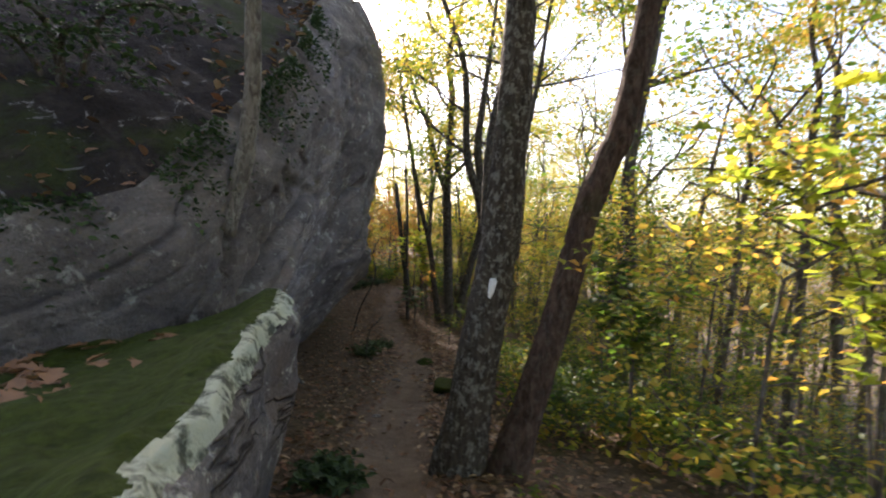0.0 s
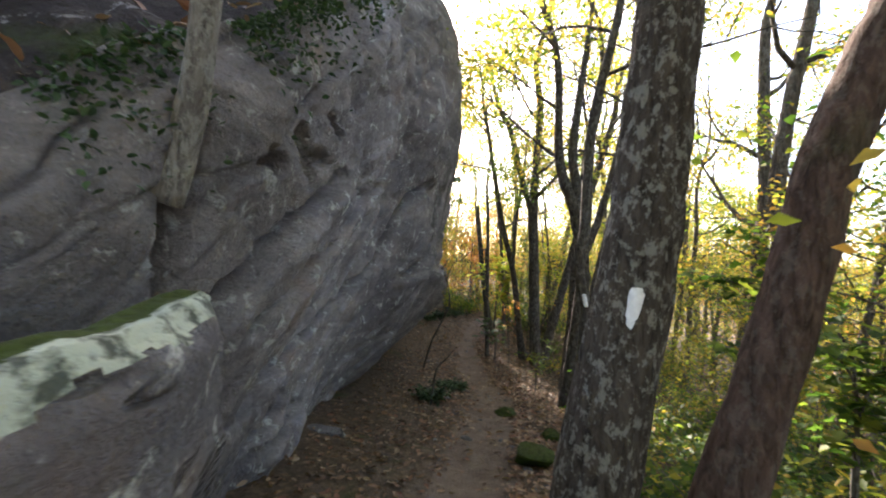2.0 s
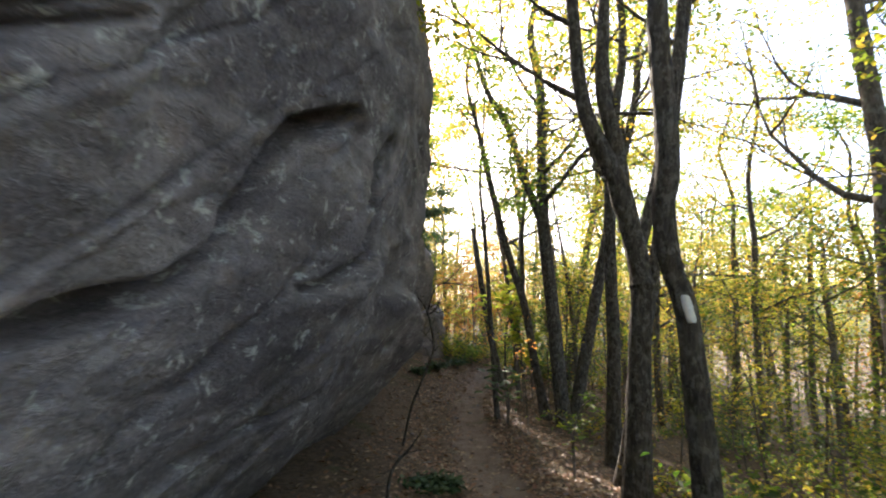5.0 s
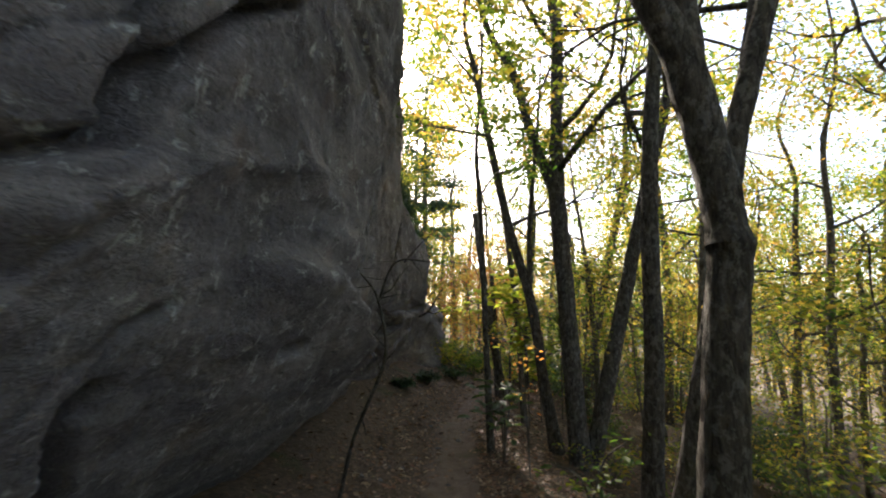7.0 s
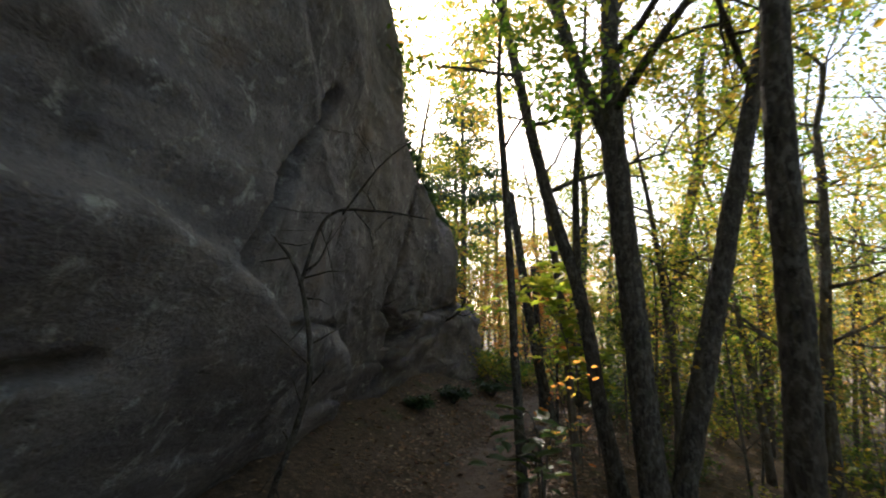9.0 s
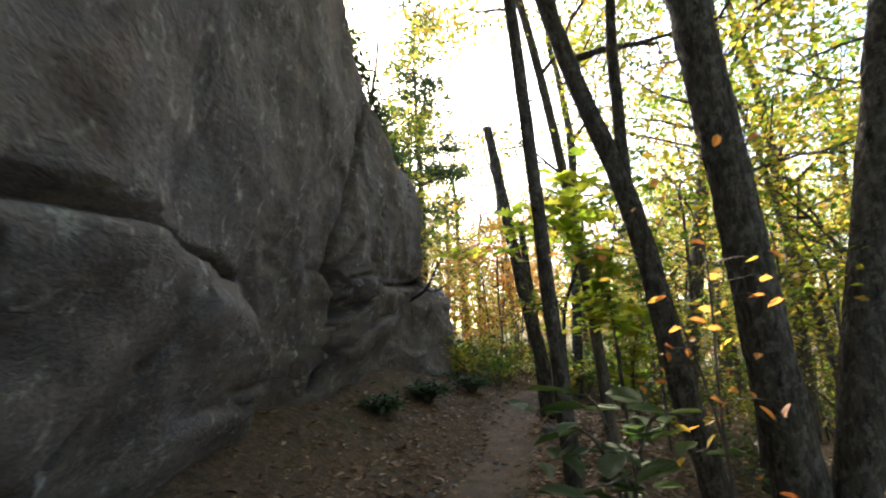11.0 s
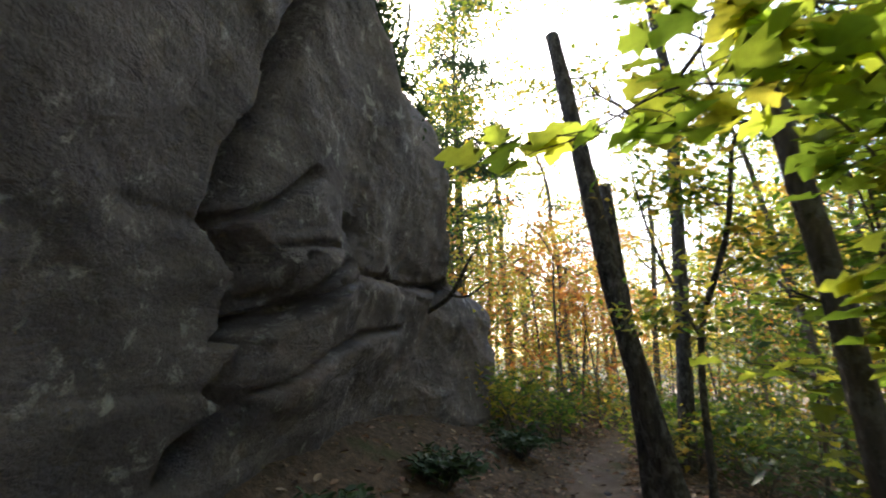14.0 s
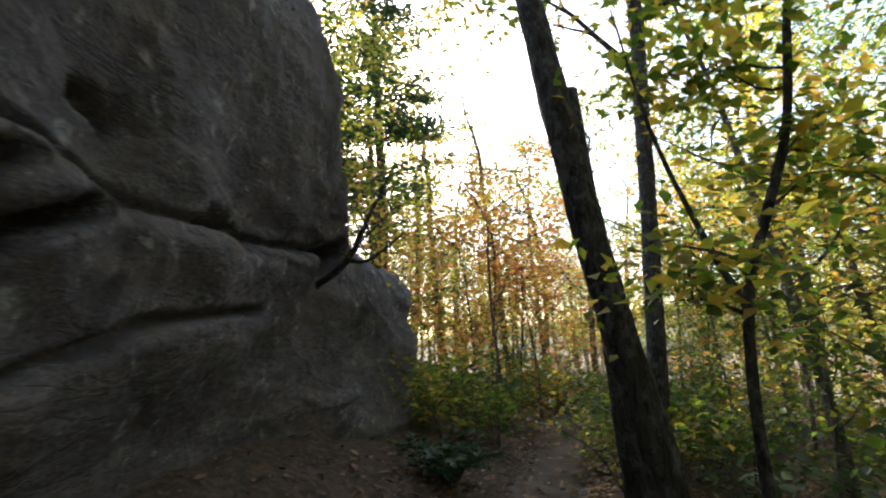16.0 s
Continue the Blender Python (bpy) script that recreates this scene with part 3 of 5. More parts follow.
def leaf_points(tips, per, spread, rng):
    t = np.repeat(np.array(tips), per, 0)
    return t + rng.normal(0, 1, t.shape) * np.array((spread, spread, spread * 0.45))


def grow(stem, limbs_from, limbs, length, rng, per, spread, depth=2, radius=None, sides=8, rise=0.25, spread_dir=0.7, thin=0.0):
    """Limb tubes and leaf points for a stem given as (x, y, z, r) points."""
    tubes, tips = [], []
    zs = np.array([q[2] for q in stem])
    for i in range(limbs):
        u = limbs_from + (1 - limbs_from) * (i + rng.uniform(0, 0.9)) / limbs
        z = zs[0] + (zs[-1] - zs[0]) * u
        j = int(np.argmin(abs(zs - z)))
        q = stem[j]
        a = rng.uniform(0, 2 * math.pi)
        d = (math.cos(a), math.sin(a), rng.uniform(0.1, 0.7))
        branch_points(q[:3], d, length * (1.15 - 0.6 * u) * rng.uniform(0.7, 1.2), min(q[3] * 0.5, radius or 9), rng, depth, tubes, tips, spread_dir, rise)
    pts = leaf_points(tips, per, spread, rng) if tips else np.zeros((0, 3))
    v, f = [], []
    for t in tubes:
        if t[0][3] < thin:
            continue
        tube(t, 3 if t[0][3] < 0.016 else 5, 0, 0, v, f)
    return v, f, pts


def make_tree(name, label, at, points, bark, leaf, seed, height, limbs=9, reach=2.6, per=9, size=0.1, crown_from=0.45, sides=14, rough=0.12, forks=(), group="", shape="diamond", step=0.12, kind_word="tree", flare=1.35, depth=2, spread=0.2, thin=0.0):
    """A tree whose trunk follows (x, y, z, r) points, then rises freely to height above its foot."""
    rng = np.random.default_rng(seed)
    x0, y0, z0 = at
    t = thing(name, label, kind_word, at, group)
    pts = [(x - x0, y - y0, z - z0, r) for x, y, z, r in points]
    pts.sort(key=lambda q: q[2])
    low = pts[0]
    if low[2] > 0.05:
        k = (pts[1][0] - low[0]) / max(0.1, pts[1][2] - low[2])
        k = max(-0.35, min(0.35, k))
        pts = [(low[0] - k * (low[2] + 0.15), 0.0, -0.15, low[3] * flare)] + ([(low[0] - k * (low[2] - 0.2) * 0.9, 0.0, min(0.25, low[2] * 0.5), low[3] * (1 + (flare - 1) * 0.4))] if low[2] > 0.4 else []) + pts
    top = pts[-1]
    if height > top[2]:
        k = np.array((top[0] - pts[-2][0], top[1] - pts[-2][1])) / max(0.2, top[2] - pts[-2][2])
        k = np.clip(k, -0.3, 0.3)
        m = 4
        for i in range(1, m + 1):
            h = (height - top[2]) * i / m
            w = rng.normal(0, 0.12, 2) * i
            pts.append((top[0] + k[0] * h * 0.7 + w[0], top[1] + k[1] * h * 0.7 + w[1], top[2] + h, max(0.012, top[3] * (1 - 0.93 * i / m))))
    dense = spline(pts, step)
    v, f = tube(dense, sides, rough, seed)
    for fork in forks:
        tube(spline([(x - x0, y - y0, z - z0, r) for x, y, z, r in fork], step), sides - 4, rough, seed + 1, v, f)
    part("trunk", mesh_from(name + "_trunk", v, f, bark, True), t)
    if limbs:
        bv, bf, lp = grow(dense, crown_from, limbs, reach, rng, per, spread, depth, thin=thin)
        if bv:
            tagged(part("branchwork", mesh_from(name + "_branchwork", bv, bf, bark, True), t), kind="stuff")
        if len(lp):
            part("crown", leaf_mesh(name + "_crown", lp, rng.uniform(0.6, 1.25, len(lp)) * size, rng, leaf, shape), t)
    return t


def at_foot(x, y):
    return (x, y, floor_at(x, y))


def blaze(tree_name, x, y, z, lean):
    """A painted trail mark on the bark: a thin curved plate."""
    v, f = [], []
    nx, nz = 7, 12
    for k in range(nz + 1):
        for i in range(nx + 1):
            u, w = i / nx - 0.5, k / nz - 0.5
            edge = 0.004 * noise.noise(Vector((u * 9, w * 14, x * 5)))
            cut = 1 - 0.35 * max(0, abs(w) * 2 - 0.75) / 0.25
            v.append((u * 0.056 * cut + lean * w * 0.155 + edge, 0.014 * (u * 2) ** 2 + 0.002 * noise.noise(Vector((u * 20, w * 30, 1))), w * 0.155 + edge))
    for k in range(nz):
        for i in range(nx):
            a = k * (nx + 1) + i
            f.append((a, a + 1, a + nx + 2, a + nx + 1))
    ob = new("trail_blaze", mesh_from("trail_blaze", v, f, BLAZE, True))
    ob.location = (x, y, z)
    sol = ob.modifiers.new("thick", "SOLIDIFY")
    sol.thickness = 0.004
    return tagged(ob, "white painted trail blaze on dark tree bark", "trail marker", "trail blazes")


# trunks close to the trail
make_tree("blazed_oak", "thick lichen-patched oak trunk carrying a white blaze", at_foot(0.22, 3.7), [(0.254, 3.7, -0.034, 0.173), (0.333, 3.7, 0.571, 0.154), (0.424, 3.7, 1.208, 0.140), (0.470, 3.7, 1.813, 0.130), (0.503, 3.7, 2.364, 0.124)], BARK_A, LEAF_MIX, 11, 11, 9, 2.6, 7, crown_from=0.36, sides=28, rough=0.10, step=0.05)
blaze("oak", 0.385, 3.548, 0.972, 0.09)
make_tree("leaning_red_trunk", "leaning red-brown tree trunk with smooth bark", at_foot(0.6, 3.69), [(0.68, 3.69, 0.02, 0.125), (0.83, 3.69, 0.57, 0.112), (0.96, 3.69, 1.08, 0.105), (1.06, 3.69, 1.55, 0.10), (1.21, 3.69, 1.97, 0.097), (1.31, 3.69, 2.25, 0.096)], BARK_B, LEAF_GREEN, 12, 9, 8, 2.4, 7, crown_from=0.40, sides=22, rough=0.1, step=0.06)
make_tree("blazed_maple", "slim crooked dark trunk carrying a white blaze", at_foot(0.66, 8.16), [(0.65, 8.16, 0.19, 0.073), (0.64, 8.16, 0.54, 0.068), (0.62, 8.16, 0.83, 0.063), (0.56, 8.16, 1.07, 0.063), (0.54, 8.16, 1.38, 0.067), (0.59, 8.16, 1.76, 0.069), (0.62, 8.16, 3.0, 0.06)], BARK_C, LEAF_MIX, 13, 10, 9, 2.4, 7, crown_from=0.40, sides=18, step=0.06)
blaze("maple", 0.622, 8.085, 0.80, -0.2)
make_tree("forked_tree", "crooked dark forked tree with a swollen collar", at_foot(0.65, 10.42), [(0.658, 10.42, -0.472, 0.129), (0.721, 10.42, 0.360, 0.113), (0.784, 10.42, 0.994, 0.108), (0.794, 10.42, 1.078, 0.124), (0.784, 10.42, 1.161, 0.105), (0.731, 10.42, 1.556, 0.105), (0.596, 10.42, 2.222, 0.110), (0.387, 10.42, 2.742, 0.089), (0.282, 10.42, 3.303, 0.075)], BARK_C, LEAF_MIX, 14, 11, 9, 2.8, 7, crown_from=0.36, sides=18, step=0.07, forks=[[(0.648, 10.42, 2.003, 0.089), (0.627, 10.42, 2.523, 0.084), (0.522, 10.42, 3.262, 0.079), (0.648, 10.52, 4.759, 0.053), (0.836, 10.62, 6.735, 0.021)], [(0.752, 10.47, 1.327, 0.063), (0.993, 10.57, 2.055, 0.063), (1.254, 10.62, 3.095, 0.058), (1.515, 10.72, 4.759, 0.042), (1.672, 10.82, 6.631, 0.016)]])
make_tree("forked_oak", "straight grey-brown oak with a side limb low down", at_foot(0.07, 15.6), [(0.072, 15.60, -1.078, 0.158), (0.017, 15.60, -0.301, 0.141), (-0.061, 15.60, 1.097, 0.132), (-0.172, 15.60, 2.796, 0.133), (-0.161, 15.60, 3.883, 0.104), (-0.128, 15.60, 5.682, 0.100)], BARK_C, LEAF_GOLD, 15, 12, 10, 3, 7, crown_from=0.33, sides=18, step=0.07, forks=[[(-0.150, 15.60, 2.651, 0.100), (-0.538, 15.60, 3.739, 0.081), (-0.871, 15.60, 4.949, 0.075), (-1.315, 15.60, 5.870, 0.056), (-1.771, 15.71, 7.702, 0.022)]])
make_tree("leaning_maple", "slender trunk leaning away from the oak beside it", at_foot(0.29, 15.75), [(0.305, 15.71, -1.089, 0.131), (0.494, 15.71, -0.213, 0.120), (0.816, 15.71, 1.197, 0.109), (1.138, 15.71, 2.618, 0.097), (1.493, 15.71, 4.039, 0.092), (1.848, 15.71, 5.460, 0.078)], BARK_C, LEAF_MIX, 16, 11, 9, 2.6, 7, crown_from=0.42, sides=14, step=0.1)
make_tree("straight_maple", "straight dark trunk with sparse leaves", at_foot(0.78, 13.4), [(0.79, 13.4, -0.46, 0.11), (0.84, 13.4, 0.48, 0.10), (0.85, 13.4, 1.55, 0.095), (0.91, 13.4, 2.79, 0.09), (1.03, 13.4, 3.96, 0.085)], BARK_C, LEAF_MIX, 17, 11, 9, 2.6, 7, crown_from=0.42, sides=14, step=0.1)
make_tree("curved_tree", "dark trunk curving over the trail, forked above", at_foot(-0.3, 16.0), [(-0.33, 16.0, -0.85, 0.10), (-0.46, 16.0, -0.14, 0.09), (-0.54, 16.0, 0.53, 0.085), (-0.68, 16.0, 1.27, 0.08), (-0.95, 16.0, 2.2, 0.075), (-1.2, 16.0, 3.3, 0.07), (-1.6, 16.0, 5.3, 0.05)], BARK_C, LEAF_GOLD, 18, 9.5, 8, 2.4, 7, crown_from=0.36, sides=14, step=0.09, forks=[[(-0.66, 16.0, 1.2, 0.05), (-0.65, 16.0, 1.87, 0.048), (-0.63, 16.0, 2.55, 0.042), (-0.5, 16.1, 4.0, 0.03), (-0.4, 16.1, 5.6, 0.012)]])
make_tree("slim_dark_tree", "slim upright dark trunk close beside the trail", at_foot(-1.22, 15.2), [(-1.23, 15.2, -0.11, 0.05), (-1.24, 15.2, 0.1, 0.047), (-1.26, 15.2, 0.41, 0.045), (-1.27, 15.2, 0.73, 0.044), (-1.29, 15.2, 1.2, 0.043), (-1.36, 15.2, 2.6, 0.04)], BARK_C, LEAF_GREEN, 19, 7.5, 7, 1.6, 7, crown_from=0.5, sides=16, step=0.07)
make_tree("broken_snag", "leaning dead trunk with a broken-off top", at_foot(-1.5, 19.4), [(-1.69, 19.4, 0.06, 0.094), (-1.8, 19.4, 0.63, 0.09), (-1.93, 19.4, 1.49, 0.085), (-2.06, 19.4, 2.46, 0.076), (-2.19, 19.4, 3.4, 0.066)], BARK_C, LEAF_MIX, 20, 0, 0, sides=14, step=0.08)
make_tree("slim_ash", "slim trunk standing close behind the broken snag", at_foot(-1.7, 19.8), [(-1.73, 19.8, 0.06, 0.072), (-1.76, 19.8, 0.67, 0.06), (-1.8, 19.8, 1.3, 0.055), (-1.84, 19.8, 1.95, 0.052)], BARK_C, LEAF_GREEN, 21, 0, 0, 1.8, 7, crown_from=0.4, sides=12)
make_tree("grey_tree", "grey trunk rising among yellow leaves", at_foot(-1.2, 21.8), [(-1.15, 21.8, 0.34, 0.09), (-1.07, 21.8, 1.42, 0.083), (-1.0, 21.8, 2.6, 0.08), (-0.93, 21.8, 3.88, 0.075)], BARK_C, LEAF_MIX, 22, 10, 9, 2.4, 7, crown_from=0.4, sides=12)
make_tree("bent_tree", "slim leaning grey-brown trunk on the slope below the trail", at_foot(0.8, 12.2), [(0.82, 12.2, -0.8, 0.1), (0.945, 12.2, -0.15, 0.09), (1.19, 12.2, 1.04, 0.085), (1.37, 12.2, 1.97, 0.08), (1.75, 12.2, 4.0, 0.07)], BARK_C, LEAF_MIX, 23, 11, 9, 2.8, 7, crown_from=0.42, sides=12)
make_tree("slope_oak", "upright oak trunk on the slope below", at_foot(4.4, 13.0), [(4.41, 13.0, -0.55, 0.155), (4.44, 13.0, 1.43, 0.14), (4.53, 13.0, 2.97, 0.13), (4.46, 13.0, 4.86, 0.12), (4.45, 13.0, 6.48, 0.10)], BARK_FAR, LEAF_MIX, 24, 13, 9, 3, 7, crown_from=0.27, sides=12)
make_tree("crooked_oak", "crooked dark oak trunk on the slope below", at_foot(3.3, 9.5), [(3.31, 9.5, -0.26, 0.127), (3.34, 9.5, 0.49, 0.122), (3.4, 9.5, 1.46, 0.116), (3.3, 9.5, 2.45, 0.112), (3.45, 9.5, 3.8, 0.10), (3.58, 9.5, 4.48, 0.095)], BARK_FAR, LEAF_MIX, 25, 12, 10, 3, 7, crown_from=0.36, sides=12)
make_tree("thin_maple", "thin trunk curving up beside the trail", at_foot(-0.85, 17.4), [(-0.9, 17.4, -0.7, 0.06), (-1.0, 17.4, 0.8, 0.055), (-1.3, 17.4, 3.3, 0.05), (-1.8, 17.4, 6.0, 0.04)], BARK_FAR, LEAF_GOLD, 27, 9, 8, 2.2, 7, crown_from=0.45, sides=10)
make_tree("far_leaning_tree", "far slender trunk leaning over the slope", at_foot(0.45, 20.5), [(0.5, 20.5, -0.08, 0.11), (0.97, 20.5, 2.42, 0.10), (1.43, 20.5, 4.48, 0.09)], BARK_FAR, LEAF_MIX, 28, 11, 9, 2.6, 7, crown_from=0.4, sides=10)
make_tree("thin_crooked_maple", "thin crooked dark stem with lime-green leaves", at_foot(-1.3, 19.0), [(-1.32, 19.0, -0.25, 0.026), (-1.31, 19.0, 0.15, 0.024), (-1.27, 19.0, 0.52, 0.023), (-1.17, 19.0, 0.8, 0.022), (-1.01, 19.0, 1.24, 0.02), (-0.91, 19.0, 1.82, 0.018)], BARK_C, LEAF_MIX, 33, 3.2, 7, 0.6, 3, size=0.09, crown_from=0.45, sides=8, rough=0.1, step=0.08, forks=[[(-1.28, 19.0, 0.45, 0.018), (-1.4, 19.0, 0.75, 0.014), (-1.55, 19.05, 1.3, 0.010), (-1.65, 19.1, 2.0, 0.004)]])
make_tree("pale_crag_tree", "thin pale lichened trunk rooted on the crag ledge", (-1.5, 3.52, 1.45), [(-1.48, 3.52, 1.55, 0.075), (-1.40, 3.48, 1.8, 0.064), (-1.35, 3.44, 2.05, 0.06), (-1.33, 3.42, 2.4, 0.057), (-1.34, 3.4, 2.9, 0.054), (-1.36, 3.4, 4.0, 0.05)], BARK_PALE, LEAF_DARK, 29, 6.0, 6, 1.6, 7, crown_from=0.55, sides=14, step=0.06)

# ---------------------------------------------------------------- the wood behind: repeated trees
rngf = np.random.default_rng(5)
BASE_TREES = []
for i, (leaf, h, word) in enumerate(((LEAF_MIX, 12, "turning green and yellow leaves"), (LEAF_GOLD, 11, "golden autumn leaves"), (LEAF_GREEN, 12, "green leaves"), (LEAF_MIX, 10, "thinning yellow-green leaves"), (LEAF_GOLD, 13, "yellow and orange leaves"))):
    lean = rngf.normal(0, 0.06, 2)
    pts = [(lean[0] * z + 0.10 * math.sin(z * 0.7 + i), lean[1] * z + 0.08 * math.cos(z * 0.6 + i * 2), z, 0.12 - 0.007 * z) for z in (0, 1.5, 3, 4.5, 6)]
    t = make_tree("forest_tree", "slender forest tree with " + word, (0, 0, -400 - 30 * i), [(x, y, z - 400 - 30 * i, r) for x, y, z, r in pts], BARK_FAR, leaf, 40 + i, h, 12, 2.6, 5, size=0.12, crown_from=0.25, thin=0.018, spread=0.26, sides=8, rough=0.08, group="forest trees", step=0.4)
    BASE_TREES.append(t)
BASE_SAPS = []
for i, (leaf, h, word) in enumerate(((LEAF_GREEN, 3.6, "bright green leaves"), (LEAF_MIX, 4.2, "yellow-green leaves"), (LEAF_MIX, 3.0, "turning leaves"), (LEAF_GOLD, 3.4, "yellow leaves"), (LEAF_RED, 4.0, "orange-red leaves"))):
    pts = [(0.10 * math.sin(z * 1.3 + i), 0.08 * math.cos(z * 1.1 + i), z, 0.026 - 0.004 * z) for z in (0, 0.8, 1.6, 2.4)]
    z0 = -600 - 20 * i
    t = make_tree("sapling", "thin understorey sapling with " + word, (0, 0, z0), [(x, y, z + z0, r) for x, y, z, r in pts], BARK_FAR, leaf, 60 + i, h, 13, 1.3, 5, size=0.095, crown_from=0.12, sides=6, rough=0, group="saplings", step=0.3, kind_word="sapling", depth=1)
    BASE_SAPS.append(t)

TAKEN = [(0.2, 3.4), (0.6, 3.7), (0.66, 8.16), (0.62, 10.2), (0.1, 15.6), (0.8, 13.4), (-0.3, 16), (-1.2, 15.2), (-1.5, 19.4), (0.85, 12.2), (4.4, 13), (3.3, 9.5)]


def crag_x(y):
    return face_x(y, float(np.interp(y, *LEVEL)) + 2.0) if 1.2 < y < 21.5 else (-40.0 if y >= 21.5 else -6)


def free(x, y, gap_trail, gap):
    return abs(x - trail_x(y)) > gap_trail and x > crag_x(y) + 0.5 and all((x - a) ** 2 + (y - b) ** 2 > gap**2 for a, b in TAKEN)


def scatter(bases, count, xr, yr, gap_trail, gap, rng, scale=(0.8, 1.25), weights=None):
    done, tries = 0, 0
    while done < count and tries < count * 60:
        tries += 1
        x, y = rng.uniform(*xr), rng.uniform(*yr)
        if not free(x, y, gap_trail, gap):
            continue
        TAKEN.append((x, y))
        b = bases[int(rng.choice(len(bases), p=weights))]
        s = rng.uniform(*scale)
        m = Matrix.Translation((x, y, floor_at(x, y) - 0.03)) @ Matrix.Rotation(rng.uniform(0, 6.283), 4, "Z") @ Matrix.Diagonal((s, s, s, 1))
        copy_thing(b, m)
        done += 1


BASE_BUSH = []
for i, (leaf, word) in enumerate(((LEAF_GREEN, "green leaves"), (LEAF_MIX, "yellow-green leaves"), (LEAF_DULL, "dull green leaves"))):
    z0 = -700 - 20 * i
    b = thing("bush", "low leafy bush with " + word + " on the forest floor", "bush", (0, 0, z0), "low bushes")
    v, f, tips = [], [], []
    for k in range(7):
        a, ln = rngf.uniform(0, 6.28), rngf.uniform(0.35, 0.8)
        q = spline([(0, 0, -0.05, 0.008), (math.cos(a) * ln * 0.35, math.sin(a) * ln * 0.35, ln * 0.5, 0.006), (math.cos(a) * ln * 0.8, math.sin(a) * ln * 0.8, ln * 0.8, 0.003)], 0.1)
        tube(q, 4, 0, 0, v, f)
        tips += [w[:3] for w in q[3:]]
    tagged(part("stem", mesh_from("bush_stem", v, f, BARK_FAR), b), kind="stuff")
    lp = leaf_points(tips, 11, 0.13, rngf)
    lp[:, 2] = np.maximum(lp[:, 2], 0.03)
    part("foliage", leaf_mesh("bush_leaves", lp, rngf.uniform(0.05, 0.11, len(lp)), rngf, leaf, "diamond", 0.45), b)
    BASE_BUSH.append(b)
scatter(BASE_TREES, 24, (2.2, 14), (1, 24), 2.0, 1.0, rngf, (0.5, 1.1))
scatter(BASE_TREES, 26, (3, 17), (6, 32), 2.2, 0.9, rngf, (0.45, 0.85))
scatter(BASE_TREES, 12, (-1, 8), (17.5, 25), 1.3, 0.9, rngf, (0.5, 0.9))
scatter(BASE_TREES, 38, (-10, 9), (24, 46), 1.0, 1.0, rngf, (0.5, 1.15))
scatter(BASE_TREES, 30, (6, 34), (2, 60), 1.8, 1.5, rngf, (0.9, 1.5))
# unseen trees behind the start, added to cut sky light on rock and moss
scatter(BASE_TREES, 15, (-10, 12), (-13, -2.5), 1.0, 1.2, rngf)
scatter(BASE_TREES, 16, (-9, 7), (-7, -0.8), 0.9, 1.0, rngf, (0.9, 1.3))
scatter(BASE_TREES, 20, (-24, 26), (44, 80), 1.5, 1.5, rngf, (1.0, 1.6))
scatter(BASE_SAPS, 26, (1.0, 8), (2.0, 24), 1.35, 0.5, rngf, (0.45, 0.95), [0.35, 0.3, 0.2, 0.13, 0.02])
scatter(BASE_SAPS, 40, (-7, 5), (19, 36), 0.9, 0.5, rngf, (0.7, 1.3), [0.25, 0.3, 0.25, 0.15, 0.05])
scatter(BASE_SAPS, 5, (-4.4, -2.2), (24.5, 28.5), 0.4, 0.35, rngf, (0.75, 1.1), [0, 0, 0, 0, 1])
scatter(BASE_SAPS, 16, (7, 22), (3, 36), 1.3, 0.7, rngf, (0.8, 1.4), [0.25, 0.35, 0.2, 0.15, 0.05])
scatter(BASE_SAPS, 34, (-9, 6), (26, 44), 0.9, 0.5, rngf, (0.8, 1.5), [0.15, 0.25, 0.2, 0.15, 0.25])
scatter(BASE_BUSH, 46, (0.2, 5), (2.5, 22), 0.85, 0.28, rngf, (0.6, 1.2))
scatter(BASE_BUSH, 60, (-8, 6), (18.5, 40), 0.6, 0.4, rngf, (0.8, 1.7))
scatter(BASE_BUSH, 50, (-6, 1.5), (21.5, 30), 0.5, 0.3, rngf, (0.7, 1.4))
scatter(BASE_BUSH, 60, (4, 20), (2, 40), 0.6, 0.5, rngf, (0.9, 1.9))
scatter(BASE_SAPS, 22, (-24, 26), (42, 70), 1.0, 0.8, rngf, (1.2, 2.4), [0.2, 0.3, 0.2, 0.15, 0.15])
scatter(BASE_BUSH, 34, (1.0, 3.8), (4.3, 11), 1.4, 0.3, rngf, (0.7, 1.3))
scatter(BASE_SAPS, 12, (1.2, 4.5), (4.5, 12), 1.5, 0.4, rngf, (0.35, 0.75), [0.45, 0.35, 0.15, 0.05, 0.0])
for b in BASE_TREES + BASE_SAPS + BASE_BUSH:
    for o in b.children_recursive:
        bpy.data.objects.remove(o)
    bpy.data.objects.remove(b)

# ---------------------------------------------------------------- far hills


def make_hill(dist, az0, az1, height, seed):
    v, f = [], []
    n = 70
    for i in range(n + 1):
        a = radians(az0 + (az1 - az0) * i / n)
        h = height * (0.7 + 0.5 * noise.noise(Vector((i * 0.09 + seed, seed, 0)))) * min(1, i / 8, (n - i) / 8)
        for k, (dd, hh) in enumerate(((-120, -60), (0, h), (200, -60))):
            v.append((math.sin(a) * (dist + dd), math.cos(a) * (dist + dd), hh))
    for i in range(n):
        for k in range(2):
            q = i * 3 + k
            f.append((q, q + 3, q + 4, q + 1))
    return tagged(new("backdrop", mesh_from("hill", v, f, HILL, True)), "distant wooded ridge beyond the valley", "hill", kind="structure")


make_hill(1500, -15, 150, 75, 2)
make_hill(2300, -30, 160, 130, 7)

